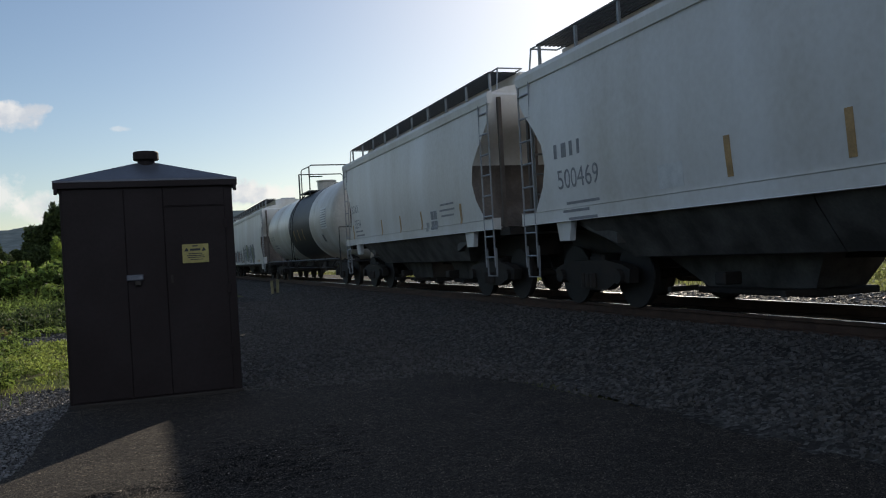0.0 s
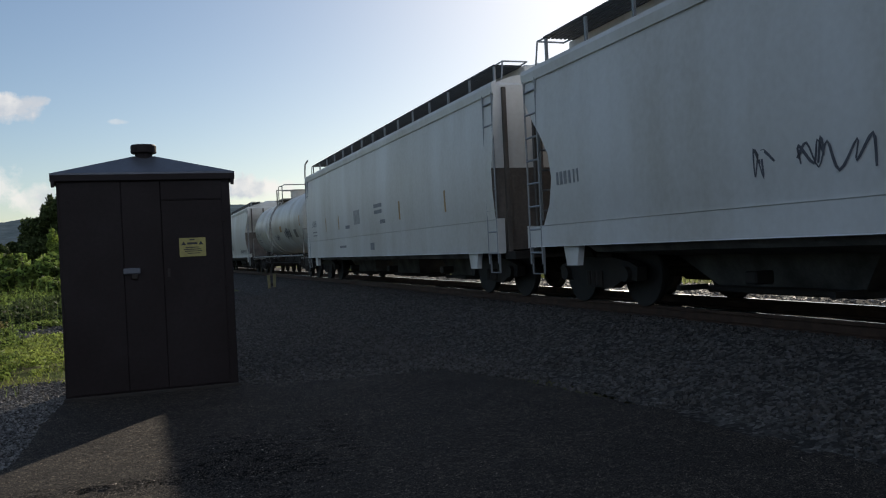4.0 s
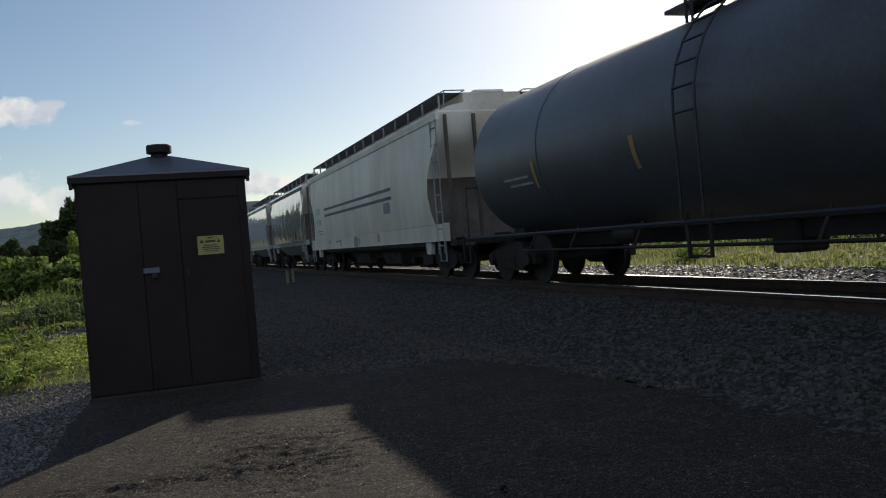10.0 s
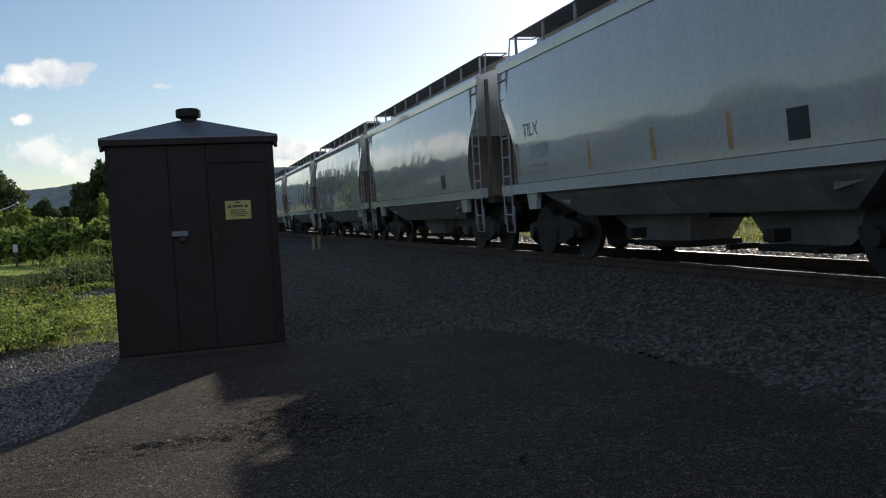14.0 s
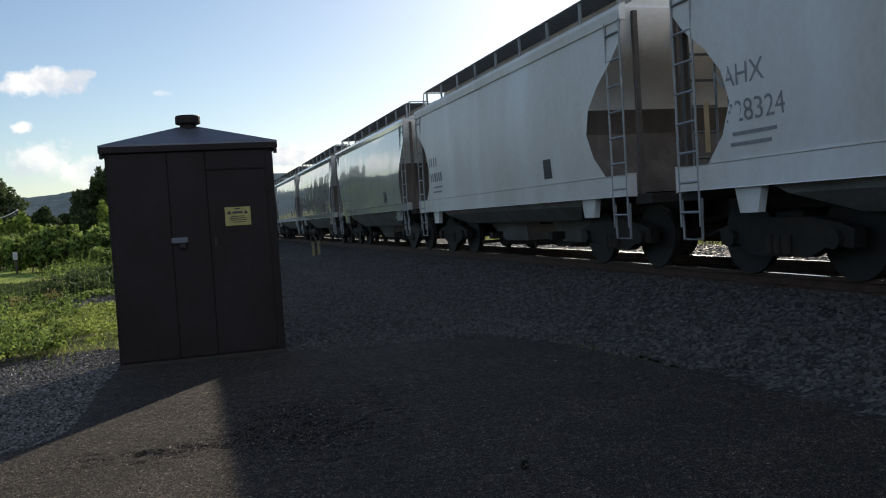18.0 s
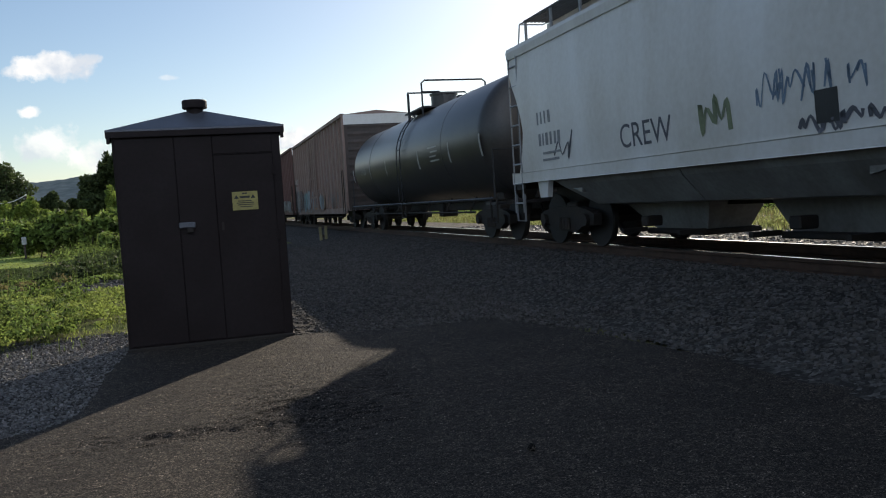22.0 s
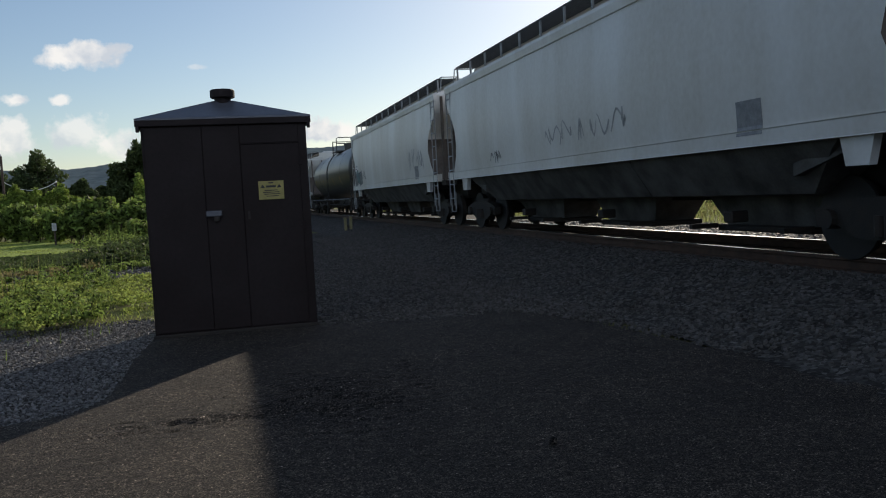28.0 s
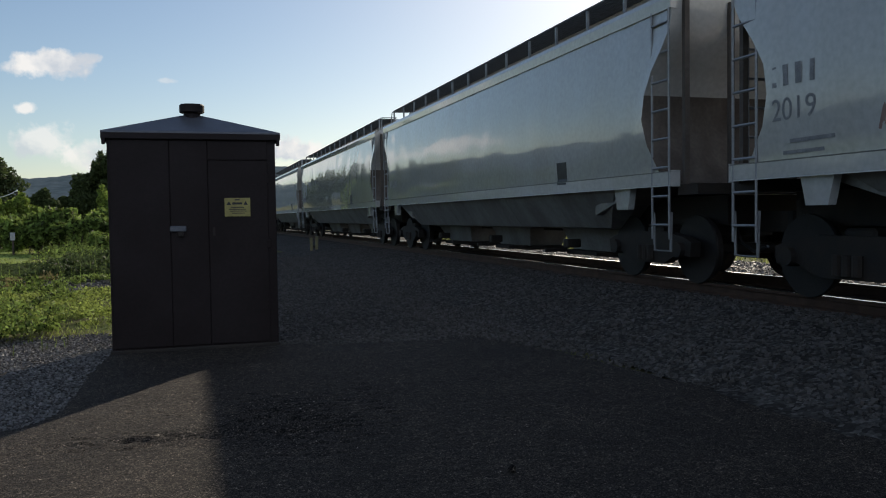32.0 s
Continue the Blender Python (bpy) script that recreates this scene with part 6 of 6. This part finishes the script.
scrawl(c, 3.6, 2.9, 1.45, 2.05, SP_NAVY, 46, 1, 0.05)
c = add(tank_car(18.0, BLACK_TANK, "black tank car with white edge marks and number", y_dome=-0.25), 404.8, 422.8)
words(c, "59168", 0.36, 6.0, 2.2, FADED_WHITE)
reflectors(c, (8.0, 4.8, 2.2, -2.0, -5.0, -7.4), 2.15, 0.5, FADED_WHITE)
small_print(c, -3.6, 2.4, 4, 0.9, FADED_WHITE)
c = add(boxcar(19.2, BOX_GREY, "weathered grey-brown ribbed boxcar with pale blue graffiti", door_y=0.5), 422.8, 442.0)
words(c, "BN", 0.40, 8.18, 2.61, FADED_WHITE)
words(c, "SF", 0.40, 7.51, 2.61, FADED_WHITE)
words(c, "761", 0.38, 8.21, 2.19, FADED_WHITE)
words(c, "962", 0.38, 7.42, 2.19, FADED_WHITE)
plates(c, [(8.97, 1.17, 0.3, 0.05), (8.97, 0.98, 0.3, 0.05), (9.08, 1.07, 0.05, 0.2), (8.86, 1.1, 0.05, 0.14)], SP_ORANGE, "graffiti_fill")
graffiti(c, 8.6, 5.4, 0.76, 2.05, (SP_PLUM, SP_SLATE, SP_PLUM), FADED_WHITE, 54, 4, 0.022, 1.1)
plates(c, [(7.08, 1.33, 0.1, 0.5), (-2.95, 1.32, 0.12, 0.7)], YELLOW, "reflector_strip")
graffiti(c, 5.0, 1.9, 0.78, 1.95, (SP_PALE, SP_TEAL, SP_PALE), SP_NAVY, 51, 4, 0.03, 1.0)
graffiti(c, 1.7, -0.5, 0.85, 1.9, (SP_PALE, SP_SLATE), SP_NAVY, 52, 2, 0.03, 1.0)
scrawl(c, 4.8, 2.2, 0.85, 1.8, SP_SLATE, 55, 5, 0.07)
plates(c, [(0.13, 0.93, 0.55, 0.1)], SP_ORANGE, "graffiti_fill")
plates(c, [(-0.1, 1.08, 0.9, 0.04), (-0.15, 1.18, 0.8, 0.04), (-1.0, 1.9, 0.6, 0.06), (-1.0, 1.78, 0.6, 0.06), (-1.0, 1.66, 0.4, 0.06)], FADED_GREY)
graffiti(c, -1.4, -2.85, 0.82, 1.6, (SP_PALE, SP_SLATE), SP_NAVY, 53, 2, 0.03, 1.0)
scrawl(c, -1.7, -2.15, 1.4, 1.75, FADED_WHITE, 56, 2, 0.04)
scrawl(c, -4.2, -7.4, 0.9, 1.7, SP_SLATE, 57, 5, 0.06)
c = add(boxcar(17.3, BOX_RED, "red-brown boxcar with white and grey graffiti", eave=4.9, door_y=0.3), 442.0, 459.3)
words(c, "IATR", 0.42, 7.05, 2.38, FADED_WHITE)
words(c, "20063", 0.40, 7.05, 1.95, FADED_WHITE)
words(c, "LD LMT", 0.16, 7.15, 1.62, FADED_WHITE)
words(c, "LT WT", 0.16, 7.2, 1.42, FADED_WHITE)
plates(c, [(7.1, 1.2, 0.8, 0.1), (-0.4, 1.3, 0.12, 0.5), (3.8, 1.0, 0.1, 0.45), (5.9, 1.0, 0.1, 0.45), (-3.9, 1.2, 0.12, 0.6)], YELLOW, "reflector_strip")
plates(c, [(-3.25, 1.42, 0.5, 0.36)], FADED_WHITE, "route_card_board")
plates(c, [(-3.14, 1.42, 0.19, 0.28), (-3.36, 1.42, 0.19, 0.28)], BLACK, "route_card", 0.008)
graffiti(c, 7.0, 1.6, 0.82, 1.72, (SP_FADE, SP_SLATE, SP_FADE), FADED_GREY, 63, 6, 0.03, 1.1)
scrawl(c, 6.8, 1.8, 0.85, 1.8, FADED_WHITE, 64, 7, 0.035)
graffiti(c, -0.9, -6.4, 0.82, 1.6, (SP_SLATE, SP_FADE, SP_SLATE), FADED_GREY, 61, 6, 0.03, 1.1)
scrawl(c, -1.0, -6.2, 0.85, 1.6, FADED_WHITE, 62, 7, 0.04)
plates(c, [(-6.85, 1.45, 0.1, 0.86)], YELLOW, "reflector_strip")
plates(c, [(2.6, 2.2, 0.8, 0.06), (2.2, 2.02, 0.35, 0.05), (2.2, 1.5, 0.25, 0.04)], FADED_WHITE)
c = add(tank_car(18.3, DARK_GREY_TANK, "dark grey tank car with faint amber strips"), 459.3, 477.6)
reflectors(c, (6.0, 3.0, -1.0, -4.5), 1.95, 0.5, ORANGE_MARK)
c = add(tank_car(18.6, BLACK_TANK, "grimy black tank car with a faded number"), 477.6, 496.2)
words(c, "ADMX 28268", 0.34, 5.4, 1.95, FADED_GREY)
reflectors(c, (7.2, 2.8, -2.0, -6.0), 2.1, 0.5, ORANGE_MARK)
c = add(hopper(18.0, 3, PALE, "pale grey covered hopper car with a placard board"), 496.2, 514.2)
plates(c, [(-5.3, 1.68, 0.5, 0.42)], STENCIL, "placard_board")
scrawl(c, 1.0, -2.6, 1.75, 2.2, FAINT, 71, 5, 0.045)
scrawl(c, 4.6, 3.8, 1.6, 1.9, SP_SLATE, 75, 2)
c = add(hopper(17.4, 3, PALE, "pale grey covered hopper car with dark graffiti"), 514.2, 531.6)
graffiti(c, 7.3, 5.3, 1.52, 2.2, (SP_FADE, SP_TEAL), SP_NAVY, 72, 3, 0.06, 0.9)
scrawl(c, 5.2, 4.5, 1.7, 2.15, SP_SLATE, 73, 2, 0.05)
plates(c, [(-5.4, 1.68, 0.5, 0.42)], STENCIL, "placard_board")
scrawl(c, -4.6, -6.6, 1.7, 2.5, FAINT, 74, 4, 0.05)
small_print(c, 6.8, 2.4, 2, 0.9)
c = add(tank_car(18.8, BLACK_TANK, "glossy black tank car with pale stencils and strips", r=1.43, cz=2.42), 531.6, 550.4)
reflectors(c, (7.0, 3.2, -1.2, -4.2), 2.0, 0.46)
small_print(c, -3.6, 2.35, 4, 0.9, FADED_GREY)
plates(c, [(-4.4, 1.75, 0.26, 0.26), (4.6, 1.75, 0.14, 0.3)], FADED_GREY, "placard_board")
for k, (a, b) in enumerate(((550.4, 567.8), (567.8, 585.8), (585.8, 606.0), (606.0, 624.0), (624.0, 642.0))):
    c = add(hopper(b - a, 3, GREY, "grey covered hopper car with dented sides and tags" if k < 2 else "grey covered hopper car with dented sides", bay_paint=BAY_GREY, recess=0.72), a, b)
    plates(c, [(-5.0, 1.67, 0.36, 0.38)], BLACK, "placard_board")
    if k == 0:
        words(c, "2019", 0.34, 6.98, 2.05)
        small_print(c, 6.8, 1.72, 2, 1.0)
        unread(c, 6.98, 2.42, 0.75, 0.22, 4)
        scrawl(c, 5.7, 4.5, 1.55, 2.2, SP_RED, 81, 2, 0.045)
        scrawl(c, -0.2, -2.5, 1.6, 2.5, SP_RED, 82, 5, 0.032)
        scrawl(c, -1.5, -2.0, 1.5, 1.85, SP_GREEN, 83, 1, 0.06)
        plates(c, [(0.1, 1.62, 0.3, 0.2)], FADED_WHITE, "route_card_board")
    else:
        unread(c, b / 2 - a / 2 - 2.0, 1.98, 0.9, 0.22, 6)


def travelled(t):
    return 18.1 * t - 0.02 * t * t


def motions():
    for car, y in CARS:
        walk(car, [(t, pose(TRACK_X, y - travelled(t), RAIL_Z)) for t in [0.5 * k for k in range(65)]])


motions()
